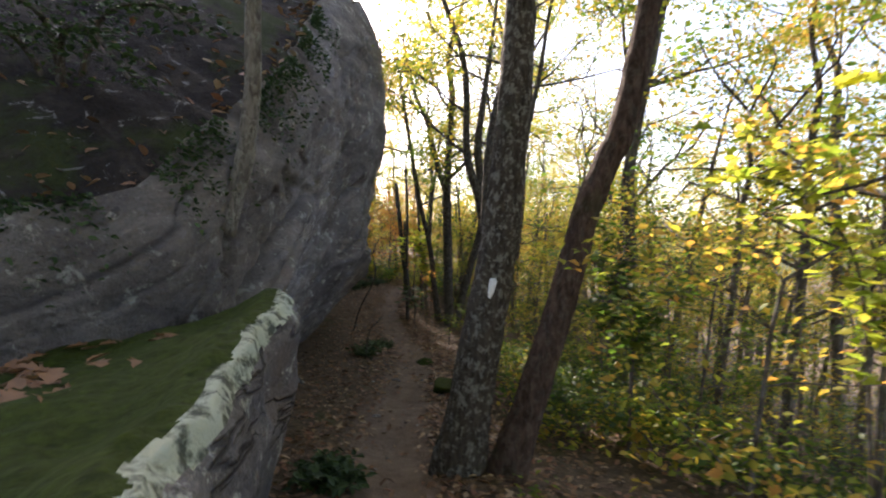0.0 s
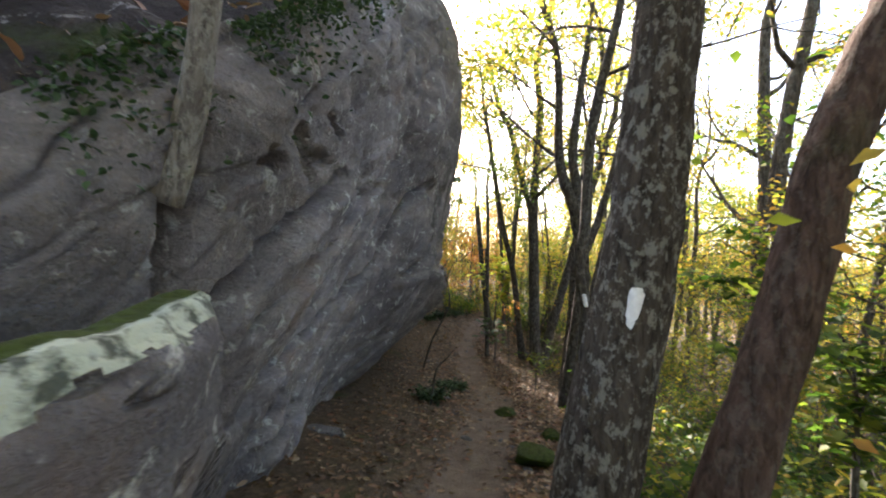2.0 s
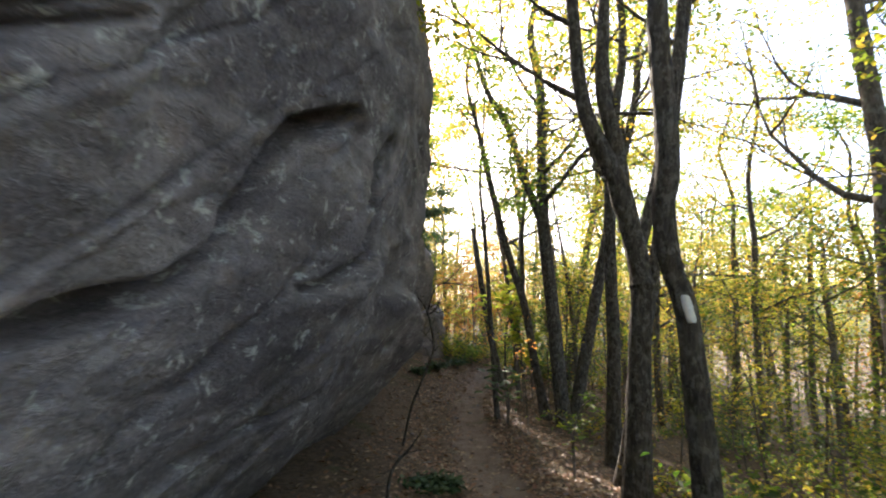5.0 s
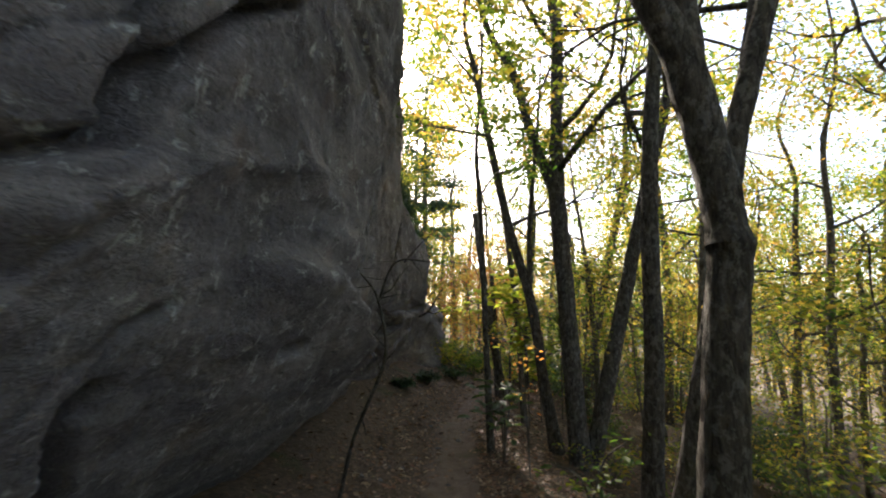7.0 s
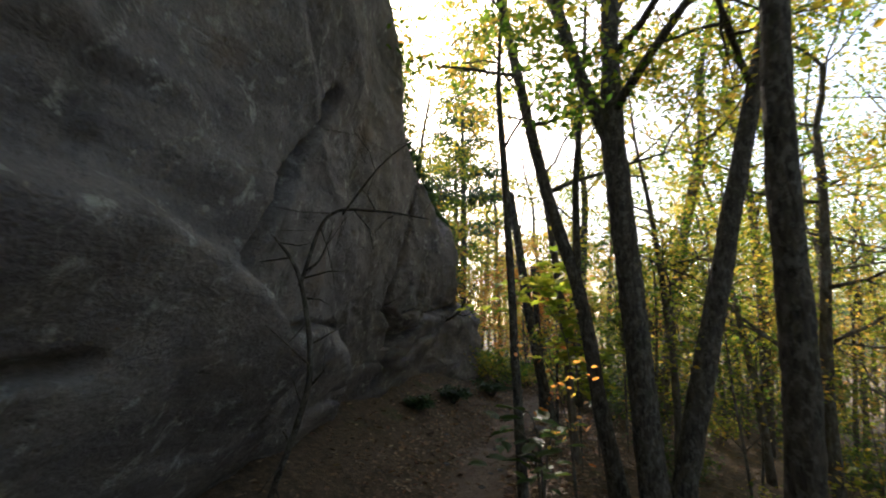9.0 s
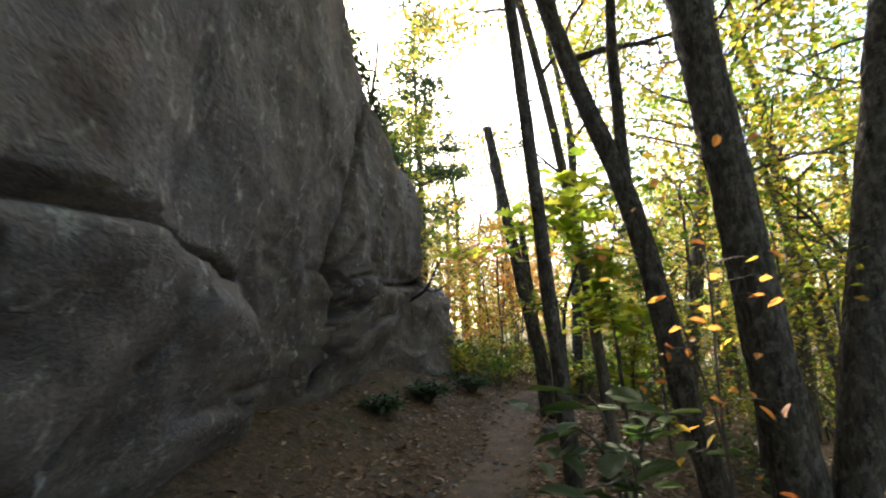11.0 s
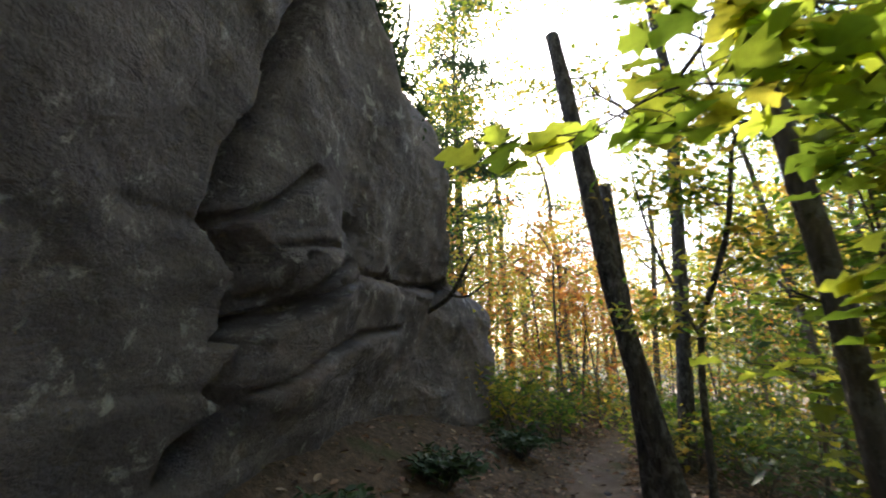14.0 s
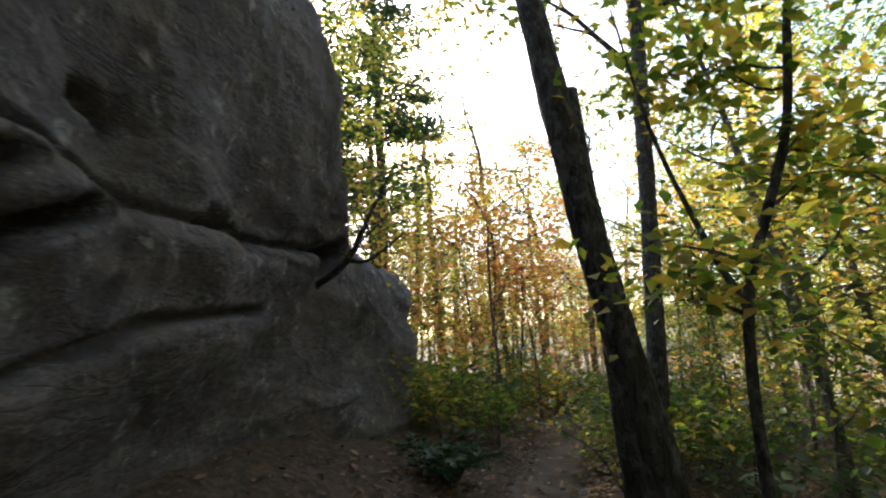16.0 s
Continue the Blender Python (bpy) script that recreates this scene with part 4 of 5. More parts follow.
# ---------------------------------------------------------------- rocks beside the trail


def make_moss_boulder():
    """A long boulder with a mossy top, a crest of pale lichen and a bare flank."""
    t = thing("mossy_boulder", "grey boulder with mossy top and pale lichen crest", "boulder", (-1.3, 1.6, 0.0))
    ys = np.arange(0.1, 3.24, 0.025)
    cols = 70
    verts = []
    for y in ys:
        zc = 0.93 - 0.085 * (2.57 - y) + 0.03 * noise.noise(Vector((y * 3, 1, 1)))
        end = max(0.0, (y - 2.88) / 0.4)
        xc = -0.80 + 0.19 * (2.57 - y) + 0.05 * noise.noise(Vector((y * 2.5, 4, 1))) - 0.30 * end**2
        zc -= 0.30 * end**2.2
        ground = floor_at(-0.8, y) - 0.2
        prof = [(-2.6, zc - 0.55), (-2.1, zc - 0.34), (-1.6, zc - 0.24), (xc - 0.34, zc - 0.13), (xc - 0.14, zc - 0.01), (xc - 0.02, zc - 0.01), (xc + 0.06, zc - 0.12), (xc + 0.09, zc - 0.42), (xc - 0.16, ground)]
        seg = np.linspace(0, len(prof) - 1, cols)
        px = np.interp(seg, range(len(prof)), [q[0] for q in prof])
        pz = np.interp(seg, range(len(prof)), [q[1] for q in prof])
        for k in range(cols):
            p = Vector((px[k], y, pz[k]))
            n1 = noise.noise(p * 2.3) * 0.07 + noise.noise(p * 6) * 0.03 + noise.noise(p * 17) * 0.012
            verts.append((px[k] + n1 * 0.7 + 1.3, y + n1 * 0.3 - 1.6, pz[k] + n1))
    n = len(ys)
    zones = (("moss_top", 0, 40, MOSS, "deep green moss"), ("lichen_crest", 40, 48, LICHEN, "crust of pale grey-green lichen"), ("flank", 48, cols - 1, ROCK2, "bare grey stone"))
    edge = [int(4 * noise.noise(Vector((i * 0.21, 0, 4)))) for i in range(n)]
    for name, lo, hi, mat, label in zones:
        fs = []
        for i in range(n - 1):
            a0 = 0 if lo == 0 else lo + edge[i]
            a1 = cols - 1 if hi == cols - 1 else hi + edge[i]
            fs += [(i * cols + k, i * cols + k + 1, (i + 1) * cols + k + 1, (i + 1) * cols + k) for k in range(a0, a1)]
        used = sorted({q for f in fs for q in f})
        new_i = {q: j for j, q in enumerate(used)}
        part(name, mesh_from(name, [verts[q] for q in used], [tuple(new_i[q] for q in f) for f in fs], mat, True), t, label)
    # the blunt end that faces up the trail
    last = (n - 1) * cols
    ring = [verts[last + k] for k in range(cols)]
    part("end", mesh_from("end", ring + [(0.2, 1.66, 0.1)], [(k, k + 1, cols) for k in range(cols - 1)], ROCK2, True), t)


make_moss_boulder()


def make_stone(name, label, at, size, seed, mat, category="stone", turn=0.0, fine=4):
    """An angular broken stone, part sunk in the ground."""
    rng = np.random.default_rng(seed)
    bm = bmesh.new()
    bmesh.ops.create_icosphere(bm, subdivisions=fine, radius=1)
    planes = [(Vector(rng.normal(0, 1, 3)).normalized(), rng.uniform(0.42, 0.75)) for _ in range(14)]
    for v in bm.verts:
        for nrm, d in planes:
            over = v.co.dot(nrm) - d
            if over > 0:
                v.co -= nrm * over * 0.92
        v.co += v.normal * (0.05 * noise.noise(v.co * 2.2 + Vector((seed, 0, 0))) + 0.02 * noise.noise(v.co * 7))
        v.co = Vector((v.co.x * size[0], v.co.y * size[1], v.co.z * size[2]))
    me = bpy.data.meshes.new(name)
    bm.to_mesh(me)
    bm.free()
    me.materials.append(mat)
    ob = new(name, me)
    ob.matrix_world = pose(*at, 0, 0, turn)
    return tagged(ob, label, category)


def stone_on_ground(name, label, x, y, size, seed, mat, sink=0.35, turn=0.0, category="stone"):
    return make_stone(name, label, (x, y, floor_at(x, y) + size[2] * (1 - 2 * sink) * 0.5), size, seed, mat, category, turn)


stone_on_ground("flat_slab", "flat grey slab lying at the foot of the crag", -2.02, 6.72, (0.3, 0.16, 0.055), 3, ROCK2, 0.3, -12)
stone_on_ground("wedge_stone", "pale angular block wedged under the overhang", -1.35, 3.3, (0.2, 0.3, 0.4), 4, ROCK, 0.25, 30)
stone_on_ground("mossy_stone", "low mossy stone beside the trail", 0.06, 6.5, (0.27, 0.3, 0.13), 5, MOSS, 0.3, 0)
stone_on_ground("mossy_hummock", "round moss cushion at the trail edge", -0.30, 9.0, (0.16, 0.24, 0.10), 6, MOSS, 0.3, 40)
stone_on_ground("mossy_hummock", "small moss cushion among dead leaves", 0.25, 7.6, (0.14, 0.2, 0.09), 7, MOSS, 0.3, 10)
stone_on_ground("trail_stone", "half-buried grey stone on the trail", -1.55, 18.6, (0.14, 0.2, 0.09), 12, ROCK2)
rngs = np.random.default_rng(9)
PEBBLES = [make_stone("pebble", "small pale stone lying on the trail", (0, 0, -900), (0.05, 0.035, 0.02), 20 + i, ROCK2, fine=2) for i in range(3)]
for i in range(70):
    y = rngs.uniform(1.5, 22)
    x = float(trail_x(y)) + rngs.normal(-0.25, 0.5)
    if x < crag_x(y) - 0.7:
        continue
    s = rngs.uniform(0.4, 1.6)
    p = copy_thing(PEBBLES[i % 3], pose(x, y, floor_at(x, y) + 0.006, 0, 0, rngs.uniform(0, 360)))
    p.scale = (s, s, s)
    tagged(p, group="trail pebbles")
for p in PEBBLES:
    bpy.data.objects.remove(p)

# ---------------------------------------------------------------- dead leaves on the ground


def make_litter():
    rng = np.random.default_rng(3)
    n = 34000
    y = rng.uniform(-2, 30, n)
    d = np.where(rng.uniform(0, 1, n) < 0.62, 0.35 + rng.exponential(1.3, n), rng.normal(-0.6, 0.8, n))
    keep = (abs(d) > 0.24) | (rng.uniform(0, 1, n) < 0.22)
    y, d = y[keep], d[keep]
    x = trail_x(y) + d
    foot = np.interp(y, *FOOT)
    ok = (x > foot - 0.1) & (x < 9)
    x, y = x[ok], y[ok]
    z = np.array([floor_at(a, b) for a, b in zip(x, y)]) + rng.uniform(0.004, 0.02, len(x))
    me = leaf_mesh("litter", np.stack([x, y, z], 1), rng.uniform(0.035, 0.10, len(x)), rng, LITTER, "oval", 0.28)
    tagged(new("leaf_litter", me), "brown dead leaves strewn over the forest floor", "leaf litter", kind="stuff")
    # on the crag's top slope and on the mossy boulder
    n = 700
    y = rng.uniform(1.6, 9, n)
    t = rng.uniform(0, 0.75, n) ** 1.5
    pts = []
    for yy, tt in zip(y, t):
        crest = float(np.interp(yy, *CREST))
        x = crest_x(yy) - 9 * tt**1.6
        z = crest + 0.55 * 9 * tt**1.6 * 0.9
        pts.append((x, yy, z + 0.10 * noise.noise(Vector((x, yy, 3))) + rng.uniform(0.0, 0.05)))
    me = leaf_mesh("crag_litter", pts, rng.uniform(0.05, 0.13, n), rng, LITTER, "oval", 0.5)
    tagged(new("crag_leaf_litter", me), "dead leaves lying on the slope above the crag", "leaf litter", kind="stuff")


make_litter()


def loose_leaf(x, y, z, size, seed, mat, label):
    rng = np.random.default_rng(seed)
    me = leaf_mesh("dead_leaf", np.zeros((1, 3)), [size], rng, mat, "lobed", 0.3)
    ob = new("dead_leaf", me)
    ob.location = (x, y, z)
    return tagged(ob, label, "leaf", "leaves on the boulder")


rngm = np.random.default_rng(21)
for i in range(48):
    y = rngm.uniform(1.2, 2.6)
    x = rngm.uniform(-2.0, -1.2)
    z = 0.93 - 0.085 * (2.57 - y) - 0.15 - 0.18 * (-1.15 - x)
    loose_leaf(x, y, z + 0.012, rngm.uniform(0.06, 0.11), 300 + i, LITTER, "curled brown dead leaf lying on moss")

# ---------------------------------------------------------------- undergrowth and boughs


def leafy_shoot(name, label, foot, boughs, bark, leaf, seed, size=0.10, gap=0.05, shape="lobed", per=2, stem_r=0.014, category="sapling", flat=0.3):
    """A thin stem from the ground with boughs; broad leaves in flat sprays along each bough."""
    rng = np.random.default_rng(seed)
    t = thing(name, label, category, foot)
    v, f, pts = [], [], []
    for bough in boughs:
        q = spline([(0, 0, -0.06, stem_r)] + [(x - foot[0], y - foot[1], z - foot[2], stem_r * (0.8 - 0.6 * k / len(bough))) for k, (x, y, z) in enumerate(bough)], 0.05)
        tube(q, 6, 0.1, seed, v, f)
        total = len(q)
        for k, w in enumerate(q):
            if k / total < 0.45 or rng.uniform() < 0.25:
                continue
            for _ in range(per):
                a = rng.uniform(0, 6.28)
                r = rng.uniform(0.04, 0.30) * (0.4 + k / total)
                tip = w[:3] + np.array((math.cos(a) * r, math.sin(a) * r, rng.normal(-0.02, 0.05)))
                tube([(*w[:3], 0.003), (*((w[:3] + tip) / 2 + (0, 0, 0.02)), 0.002), (*tip, 0.0012)], 3, 0, 0, v, f)
                pts.append(tip)
                if r > 0.12:
                    pts.append(w[:3] + (tip - w[:3]) * 0.55 + rng.normal(0, 0.02, 3))
    tagged(part("stem", mesh_from(name + "_stem", v, f, bark, True), t), kind="stuff")
    part("foliage", leaf_mesh(name + "_foliage", pts, rng.uniform(0.65, 1.2, len(pts)) * size, rng, leaf, shape, flat, 0.25), t)
    return t


leafy_shoot("maple_sapling", "yellow-green maple sapling reaching over the slope", at_foot(2.7, 3.0), [[(2.6, 3.0, 0.6), (2.4, 2.9, 1.3), (2.0, 2.8, 1.65), (1.5, 2.7, 1.75)], [(2.7, 3.0, 0.6), (2.7, 3.2, 1.5), (2.4, 3.4, 2.0), (1.9, 3.5, 2.15)], [(2.7, 3.0, 0.8), (2.9, 2.8, 1.6), (2.6, 2.5, 2.1), (2.1, 2.3, 2.2)]], BARK_FAR, LEAF_LIME, 71, 0.11, per=3)
leafy_shoot("maple_sapling", "green maple sapling below the leaning trunk", at_foot(2.0, 5.2), [[(2.0, 5.2, 0.2), (1.9, 5.1, 0.6), (1.5, 4.9, 0.85)], [(2.0, 5.2, 0.2), (2.2, 5.2, 0.7), (2.6, 5.0, 0.95)], [(2.0, 5.2, 0.3), (2.0, 5.4, 0.8), (1.7, 5.7, 1.1)]], BARK_FAR, LEAF_GREEN, 72, 0.11, per=3)
leafy_shoot("maple_sapling", "green maple sapling in flat leaf layers", at_foot(2.5, 7.6), [[(2.5, 7.6, 0.4), (2.3, 7.5, 1.0), (1.7, 7.3, 1.2)], [(2.5, 7.6, 0.4), (2.6, 7.6, 1.3), (2.1, 7.6, 1.75)], [(2.5, 7.6, 0.4), (2.8, 7.6, 1.0), (3.3, 7.4, 1.3)], [(2.5, 7.6, 0.2), (2.3, 7.3, 0.4), (1.8, 7.0, 0.5)]], BARK_FAR, LEAF_GREEN, 73, 0.12, per=3)
leafy_shoot("maple_sapling", "yellow maple bough hanging over the trail", at_foot(-0.75, 17.0), [[(-0.8, 17.0, 0.3), (-1.0, 16.9, 1.0), (-1.45, 16.75, 1.2), (-1.9, 16.5, 0.95)], [(-0.8, 17.0, 0.3), (-0.9, 16.8, 1.1), (-1.2, 16.6, 1.35), (-1.55, 16.5, 1.3)], [(-0.8, 17.0, 0.5), (-0.7, 16.8, 1.2), (-0.9, 16.5, 1.5), (-1.2, 16.3, 1.55)]], BARK_FAR, LEAF_LIME, 74, 0.15, per=2, stem_r=0.01)
leafy_shoot("maple_sapling", "green maple shoot beside the trail", at_foot(-0.6, 18.0), [[(-0.6, 18.0, -0.4), (-0.8, 17.9, 0.1), (-1.15, 17.8, 0.25)], [(-0.6, 18.0, -0.4), (-0.5, 17.8, 0.2), (-0.2, 17.6, 0.4)], [(-0.6, 18.0, -0.4), (-0.6, 18.2, 0.4), (-0.9, 18.4, 0.7)]], BARK_FAR, LEAF_LIME, 75, 0.12, per=3)
leafy_shoot("maple_sapling", "green maple sapling spreading flat boughs over the slope", at_foot(-0.2, 18.8), [[(-0.2, 18.8, 0.2), (-0.3, 18.7, 1.2), (-0.5, 18.6, 1.75), (-0.75, 18.5, 1.8)], [(-0.2, 18.8, 0.2), (-0.1, 18.7, 1.3), (0.2, 18.5, 1.7), (0.6, 18.3, 1.7)], [(-0.2, 18.8, 0.4), (-0.3, 18.6, 1.5), (-0.4, 18.2, 2.1), (-0.5, 17.8, 2.2)], [(-0.2, 18.8, 0.2), (-0.2, 18.6, 0.7), (-0.5, 18.3, 0.9), (-0.9, 18.2, 0.85)]], BARK_FAR, LEAF_GREEN, 79, 0.095, per=2)
leafy_shoot("broadleaf_plant", "low plant with large drooping green leaves", at_foot(-0.95, 14.85), [[(-0.98, 14.8, -0.6), (-1.1, 14.7, -0.3), (-1.25, 14.6, -0.28)], [(-0.9, 14.9, -0.6), (-0.8, 14.8, -0.25), (-0.65, 14.7, -0.22)], [(-0.95, 14.9, -0.6), (-1.05, 15.0, -0.2), (-1.2, 15.1, -0.15)], [(-0.92, 14.75, -0.7), (-0.95, 14.5, -0.45), (-1.05, 14.3, -0.42)]], BARK_FAR, LEAF_DULL, 76, 0.22, shape="oval", per=1, category="plant", flat=0.2)
leafy_shoot("young_beech", "leafy young beech beside the trail", at_foot(0.1, 11.9), [[(0.1, 11.9, -0.8), (0.0, 11.8, -0.5), (-0.2, 11.7, -0.4)], [(0.1, 11.9, -0.8), (0.2, 11.9, -0.4), (0.4, 11.8, -0.2)]], BARK_FAR, LEAF_GREEN, 77, 0.09, shape="oval", per=3)
leafy_shoot("autumn_bough", "thin orange-leaved bough beside the slim trunk", at_foot(-0.55, 14.3), [[(-0.6, 14.3, -0.3), (-0.75, 14.2, 0.3), (-0.95, 14.1, 0.62)], [(-0.6, 14.3, -0.3), (-0.6, 14.2, 0.5), (-0.75, 14.1, 0.85)]], BARK_FAR, LEAF_RED, 78, 0.06, shape="oval", per=1, stem_r=0.008, flat=0.9)


def evergreen_bush(name, label, x, y, r, h, seed):
    rng = np.random.default_rng(seed)
    t = thing(name, label, "bush", at_foot(x, y))
    v, f, tips = [], [], []
    for k in range(16):
        a, ln = rng.uniform(0, 6.28), rng.uniform(0.4, 1) * r
        q = spline([(0, 0, -0.05, 0.01), (math.cos(a) * ln * 0.5, math.sin(a) * ln * 0.5, h * 0.5, 0.007), (math.cos(a) * ln, math.sin(a) * ln, h * rng.uniform(0.5, 1), 0.003)], 0.08)
        tube(q, 4, 0, 0, v, f)
        tips += [w[:3] for w in q[len(q) // 2 :]]
    tagged(part("stem", mesh_from(name + "_stem", v, f, BARK_C), t), kind="stuff")
    lp = leaf_points(tips, 12, 0.06, rng)
    lp[:, 2] = np.maximum(lp[:, 2], 0.02)
    part("foliage", leaf_mesh(name + "_foliage", lp, rng.uniform(0.05, 0.10, len(lp)), rng, LEAF_DARK, "oval", 0.5), t)


evergreen_bush("laurel_bush", "dark glossy evergreen bush on the bank below the crag", -3.2, 18.9, 0.3, 0.28, 81)
evergreen_bush("laurel_bush", "low dark evergreen bush at the crag foot", -3.3, 17.5, 0.2, 0.16, 82)
evergreen_bush("laurel_bush", "dark evergreen bush at the trail bank", -3.0, 21.0, 0.38, 0.35, 83)
evergreen_bush("laurel_bush", "small evergreen bush on the bank", -1.4, 8.9, 0.22, 0.15, 84)
evergreen_bush("ground_plant", "low dark green plants at the foot of the boulder", -0.42, 2.55, 0.2, 0.09, 85)
evergreen_bush("ground_plant", "small dark green plants among dead leaves", -0.7, 3.35, 0.22, 0.08, 86)
evergreen_bush("ground_plant", "low leafy ground plants beside the beaten trail", -1.35, 10.4, 0.3, 0.1, 87)


def bare_shrub(name, label, foot, boughs, seed):
    """A leafless crooked shrub."""
    rng = np.random.default_rng(seed)
    t = thing(name, label, "shrub", foot)
    v, f = [], []
    for bough in boughs:
        q = spline([(x - foot[0], y - foot[1], z - foot[2], r) for x, y, z, r in bough], 0.04)
        tube(q, 7, 0.15, seed, v, f)
        for w in q[len(q) // 3 :: 3]:
            d = rng.normal(0, 1, 3) * (1, 0.6, 0.8)
            d /= np.linalg.norm(d)
            ln = rng.uniform(0.12, 0.4)
            tube([(*w[:3], w[3] * 0.5), (*(w[:3] + d * ln * 0.5 + rng.normal(0, 0.02, 3)), w[3] * 0.3), (*(w[:3] + d * ln), 0.0012)], 4, 0, 0, v, f)
    tagged(part("stem", mesh_from(name + "_stem", v, f, BARK_C, True), t), kind="stuff")


bare_shrub("bare_shrub", "leafless crooked shrub against the crag", at_foot(-2.3, 12.45), [[(-2.3, 12.45, floor_at(-2.3, 12.45) - 0.05, 0.02), (-2.12, 12.35, -0.45, 0.019), (-1.86, 12.25, 0.1, 0.018), (-1.76, 12.2, 0.42, 0.017), (-1.86, 12.2, 0.9, 0.014), (-2.05, 12.2, 1.15, 0.008), (-2.25, 12.2, 1.3, 0.003)], [(-1.86, 12.2, 0.86, 0.013), (-1.70, 12.2, 1.25, 0.010), (-1.4, 12.22, 1.27, 0.007), (-1.1, 12.25, 1.21, 0.003)], [(-1.6, 12.2, 1.26, 0.007), (-1.35, 12.15, 1.5, 0.005), (-1.15, 12.1, 1.6, 0.002)], [(-1.82, 12.2, 0.95, 0.008), (-1.7, 12.15, 1.0, 0.006), (-1.6, 12.1, 1.15, 0.003)]], 91)
bare_shrub("bare_shrub", "small dead sapling on the bank below the crag", (-1.35, 8.7, floor_at(-1.35, 8.7)), [[(-1.35, 8.7, floor_at(-1.35, 8.7) - 0.05, 0.016), (-1.3, 8.7, -0.35, 0.013), (-1.15, 8.68, -0.15, 0.008), (-1.05, 8.65, -0.02, 0.003)]], 92)
bare_shrub("fallen_branch", "crooked dead branch rooted on the far ledge", (-3.6, 20.3, 1.0), [[(-3.9, 20.4, 0.9, 0.03), (-3.55, 20.2, 1.05, 0.025), (-3.3, 20.1, 1.4, 0.015), (-3.1, 20.0, 1.65, 0.005)], [(-3.55, 20.2, 1.05, 0.02), (-3.3, 20.0, 1.0, 0.012), (-3.0, 19.9, 1.15, 0.004)]], 93)


def make_pine(name, label, x, y, h, seed):
    rng = np.random.default_rng(seed)
    foot = at_foot(x, y)
    t = thing(name, label, "pine tree", foot)
    stem = spline([(0, 0, -0.2, 0.16), (0.1, 0, h * 0.4, 0.12), (0.0, 0.1, h * 0.75, 0.07), (0.1, 0, h, 0.015)], 0.4)
    v, f = tube(stem, 9, 0.08, seed)
    part("trunk", mesh_from(name + "_trunk", v, f, BARK_C, True), t)
    v, f, pts = [], [], []
    z = h * 0.40
    while z < h:
        q = min(stem, key=lambda w: abs(w[2] - z))
        ln = 2.2 * (1 - 0.75 * (z / h)) + 0.3
        for k in range(5):
            a = rng.uniform(0, 6.28)
            end = q[:3] + np.array((math.cos(a) * ln, math.sin(a) * ln, rng.uniform(-0.1, 0.35)))
            b = spline([(*q[:3], 0.03), (*((q[:3] + end) / 2 + (0, 0, 0.05)), 0.018), (*end, 0.004)], 0.25)
            tube(b, 4, 0, 0, v, f)
            for w in b[2:]:
                pts += [w[:3] + rng.normal(0, 1, 3) * (0.22, 0.22, 0.08) for _ in range(26)]
        z += rng.uniform(0.55, 0.9)
    tagged(part("branchwork", mesh_from(name + "_branchwork", v, f, BARK_C), t), kind="stuff")
    part("crown", leaf_mesh(name + "_crown", pts, rng.uniform(0.16, 0.30, len(pts)), rng, NEEDLE, "strap", 0.6), t)


make_pine("white_pine", "tall white pine with layered needle boughs", -6.2, 28.7, 13, 101)
make_pine("white_pine", "white pine standing behind the crag", -8.8, 27.0, 11, 102)
make_pine("white_pine", "slim white pine beyond the crag end", -7.6, 32.0, 12, 103)

# ---------------------------------------------------------------- growth on the crag itself


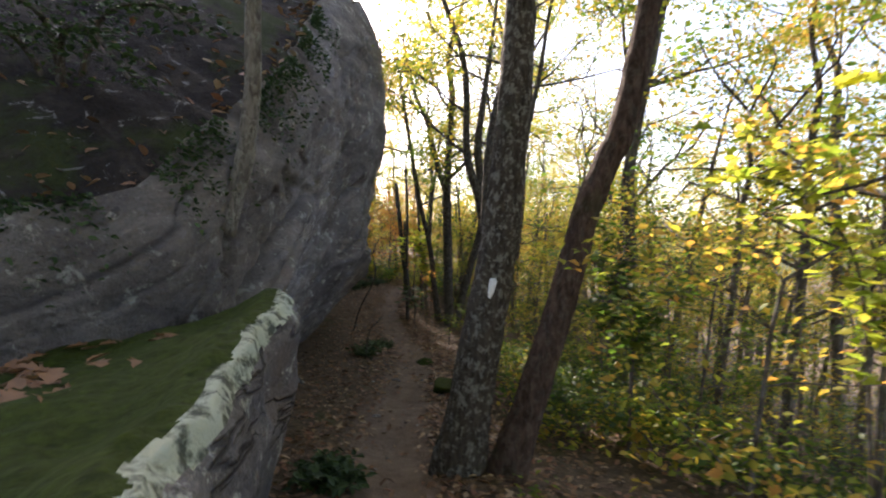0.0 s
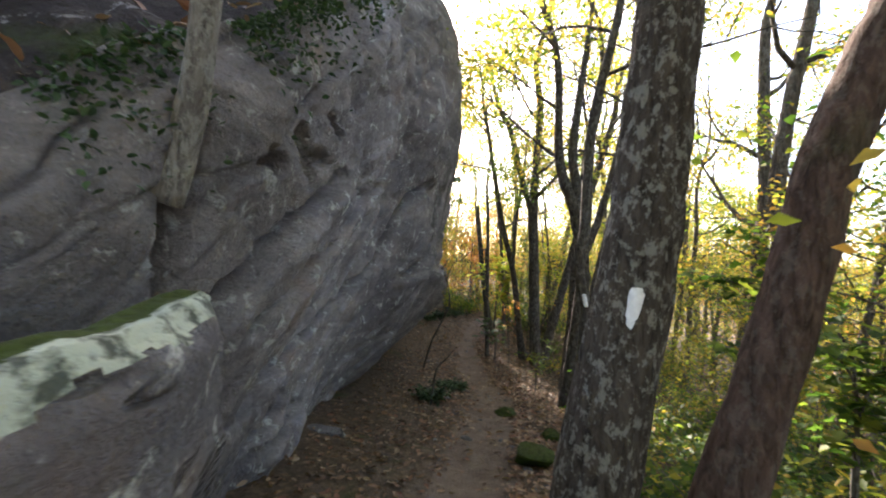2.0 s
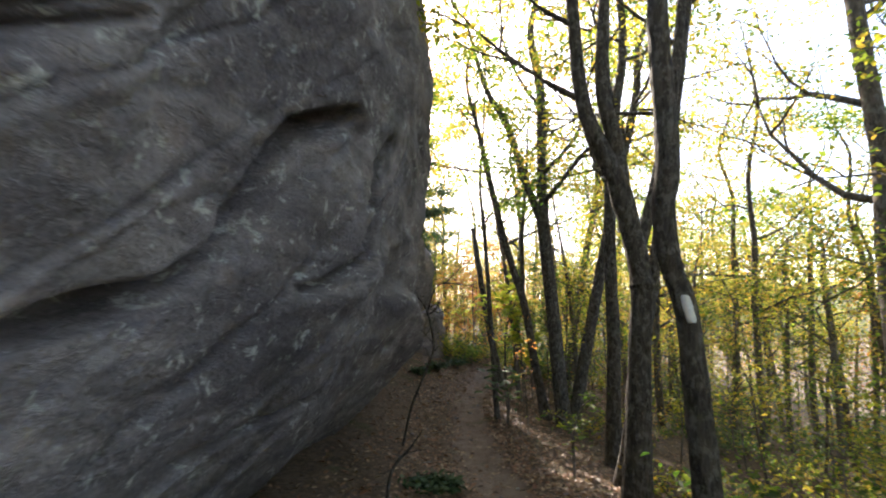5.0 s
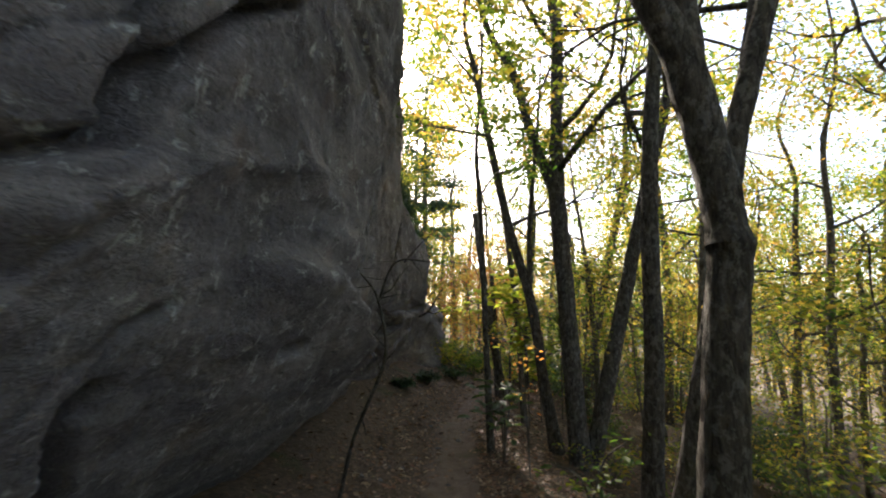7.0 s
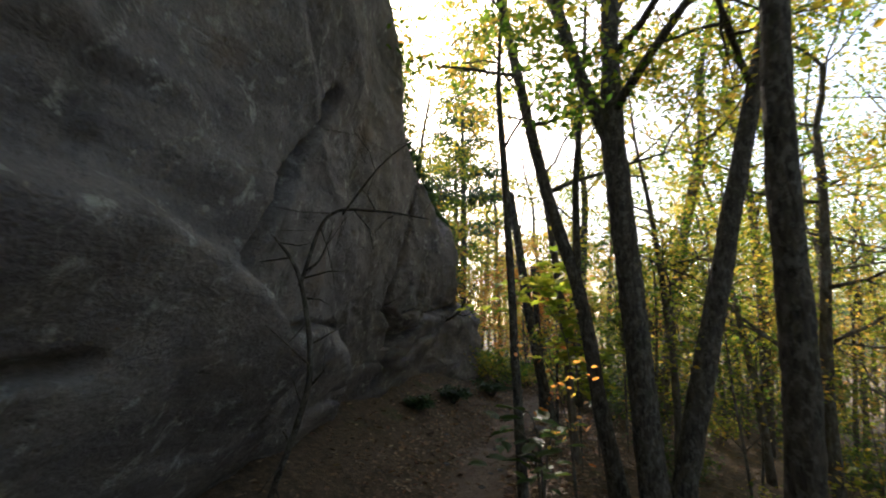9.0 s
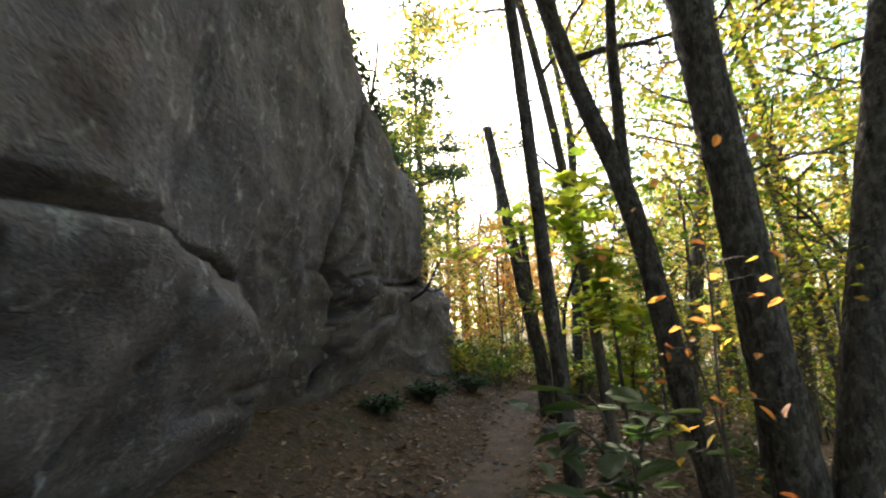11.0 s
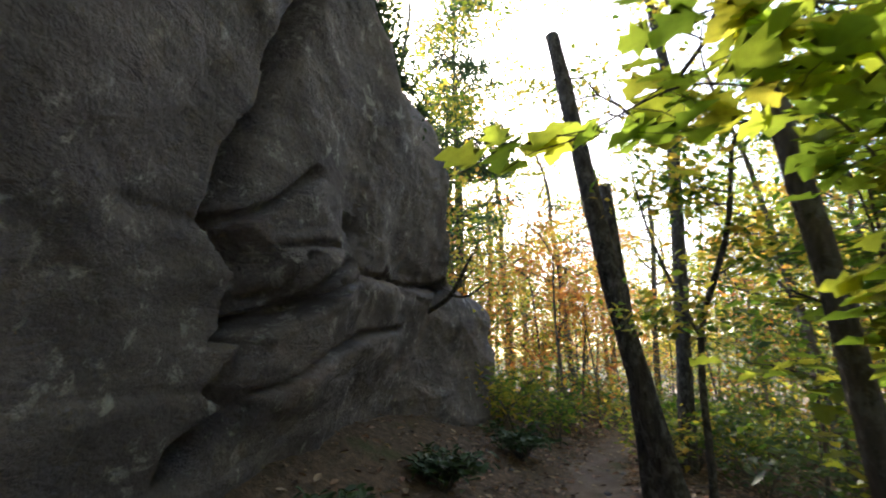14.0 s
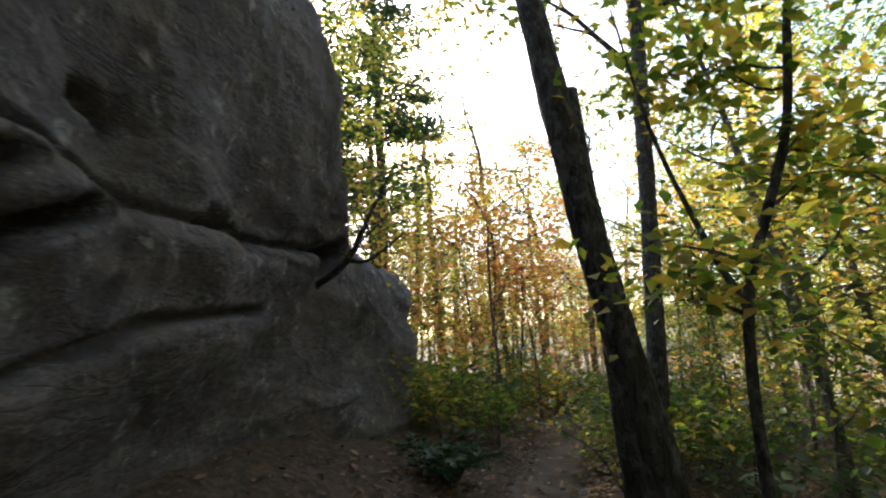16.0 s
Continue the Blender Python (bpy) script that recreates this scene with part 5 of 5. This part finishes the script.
def crest_growth():
    """Dark moss, fern and leaf fringe along the crest, and a hemlock bough over its near end."""
    rng = np.random.default_rng(31)
    pts = []
    for k in range(9000):
        y = rng.uniform(15.6, 20.6) if k < 5200 else rng.uniform(2.0, 7.0)
        crest = float(np.interp(y, *CREST))
        x = crest_x(y) + 0.02
        patch = noise.noise(Vector((y * 2.2, 0, 8)))
        if patch < -0.15:
            continue
        down = rng.exponential(0.12)
        pts.append((x + 0.02 + min(0.3, down * 0.9), y + rng.normal(0, 0.02), crest - down + 0.03 + 0.16 * noise.noise(Vector((y * 1.3, 2, 0)))))
    me = leaf_mesh("crest_moss", pts, rng.uniform(0.025, 0.06, len(pts)), rng, LEAF_DARK, "oval", 0.8)
    tagged(new("crest_moss", me), "dark moss and fern fringe along the crag crest", "moss", kind="stuff")


crest_growth()


def hemlock(name, label, foot, boughs, seed):
    rng = np.random.default_rng(seed)
    t = thing(name, label, "hemlock", foot)
    v, f, pts = [], [], []
    for b in boughs:
        q = spline([(0, 0, -0.1, 0.03)] + [(x - foot[0], y - foot[1], z - foot[2], 0.02 - 0.004 * k) for k, (x, y, z) in enumerate(b)], 0.06)
        tube(q, 6, 0, 0, v, f)
        for w in q[len(q) // 3 :]:
            for s in (-1, 1):
                a = rng.uniform(-0.5, 0.5)
                for k in range(9):
                    r = 0.05 * k
                    pts.append(w[:3] + np.array((r * s * 0.8 * math.cos(a) + rng.normal(0, 0.015), -r * 0.5 + rng.normal(0, 0.02), -0.25 * r + rng.normal(0, 0.015))))
    tagged(part("branchwork", mesh_from(name + "_branchwork", v, f, BARK_C), t), kind="stuff")
    part("foliage", leaf_mesh(name + "_foliage", pts, rng.uniform(0.03, 0.06, len(pts)), rng, LEAF_DARK, "diamond", 0.4), t)


hemlock("hemlock_shrub", "dark green hemlock boughs drooping above the crag", (-2.6, 3.4, 2.0), [[(-2.5, 3.2, 2.5), (-2.1, 2.9, 2.45), (-1.7, 2.7, 2.1)], [(-2.6, 3.2, 2.6), (-2.6, 2.7, 2.6), (-2.4, 2.3, 2.3)], [(-2.4, 3.4, 2.7), (-1.9, 3.2, 2.75), (-1.5, 3.0, 2.5)], [(-2.8, 3.2, 2.5), (-3.0, 2.6, 2.5), (-2.9, 2.2, 2.2)]], 111)
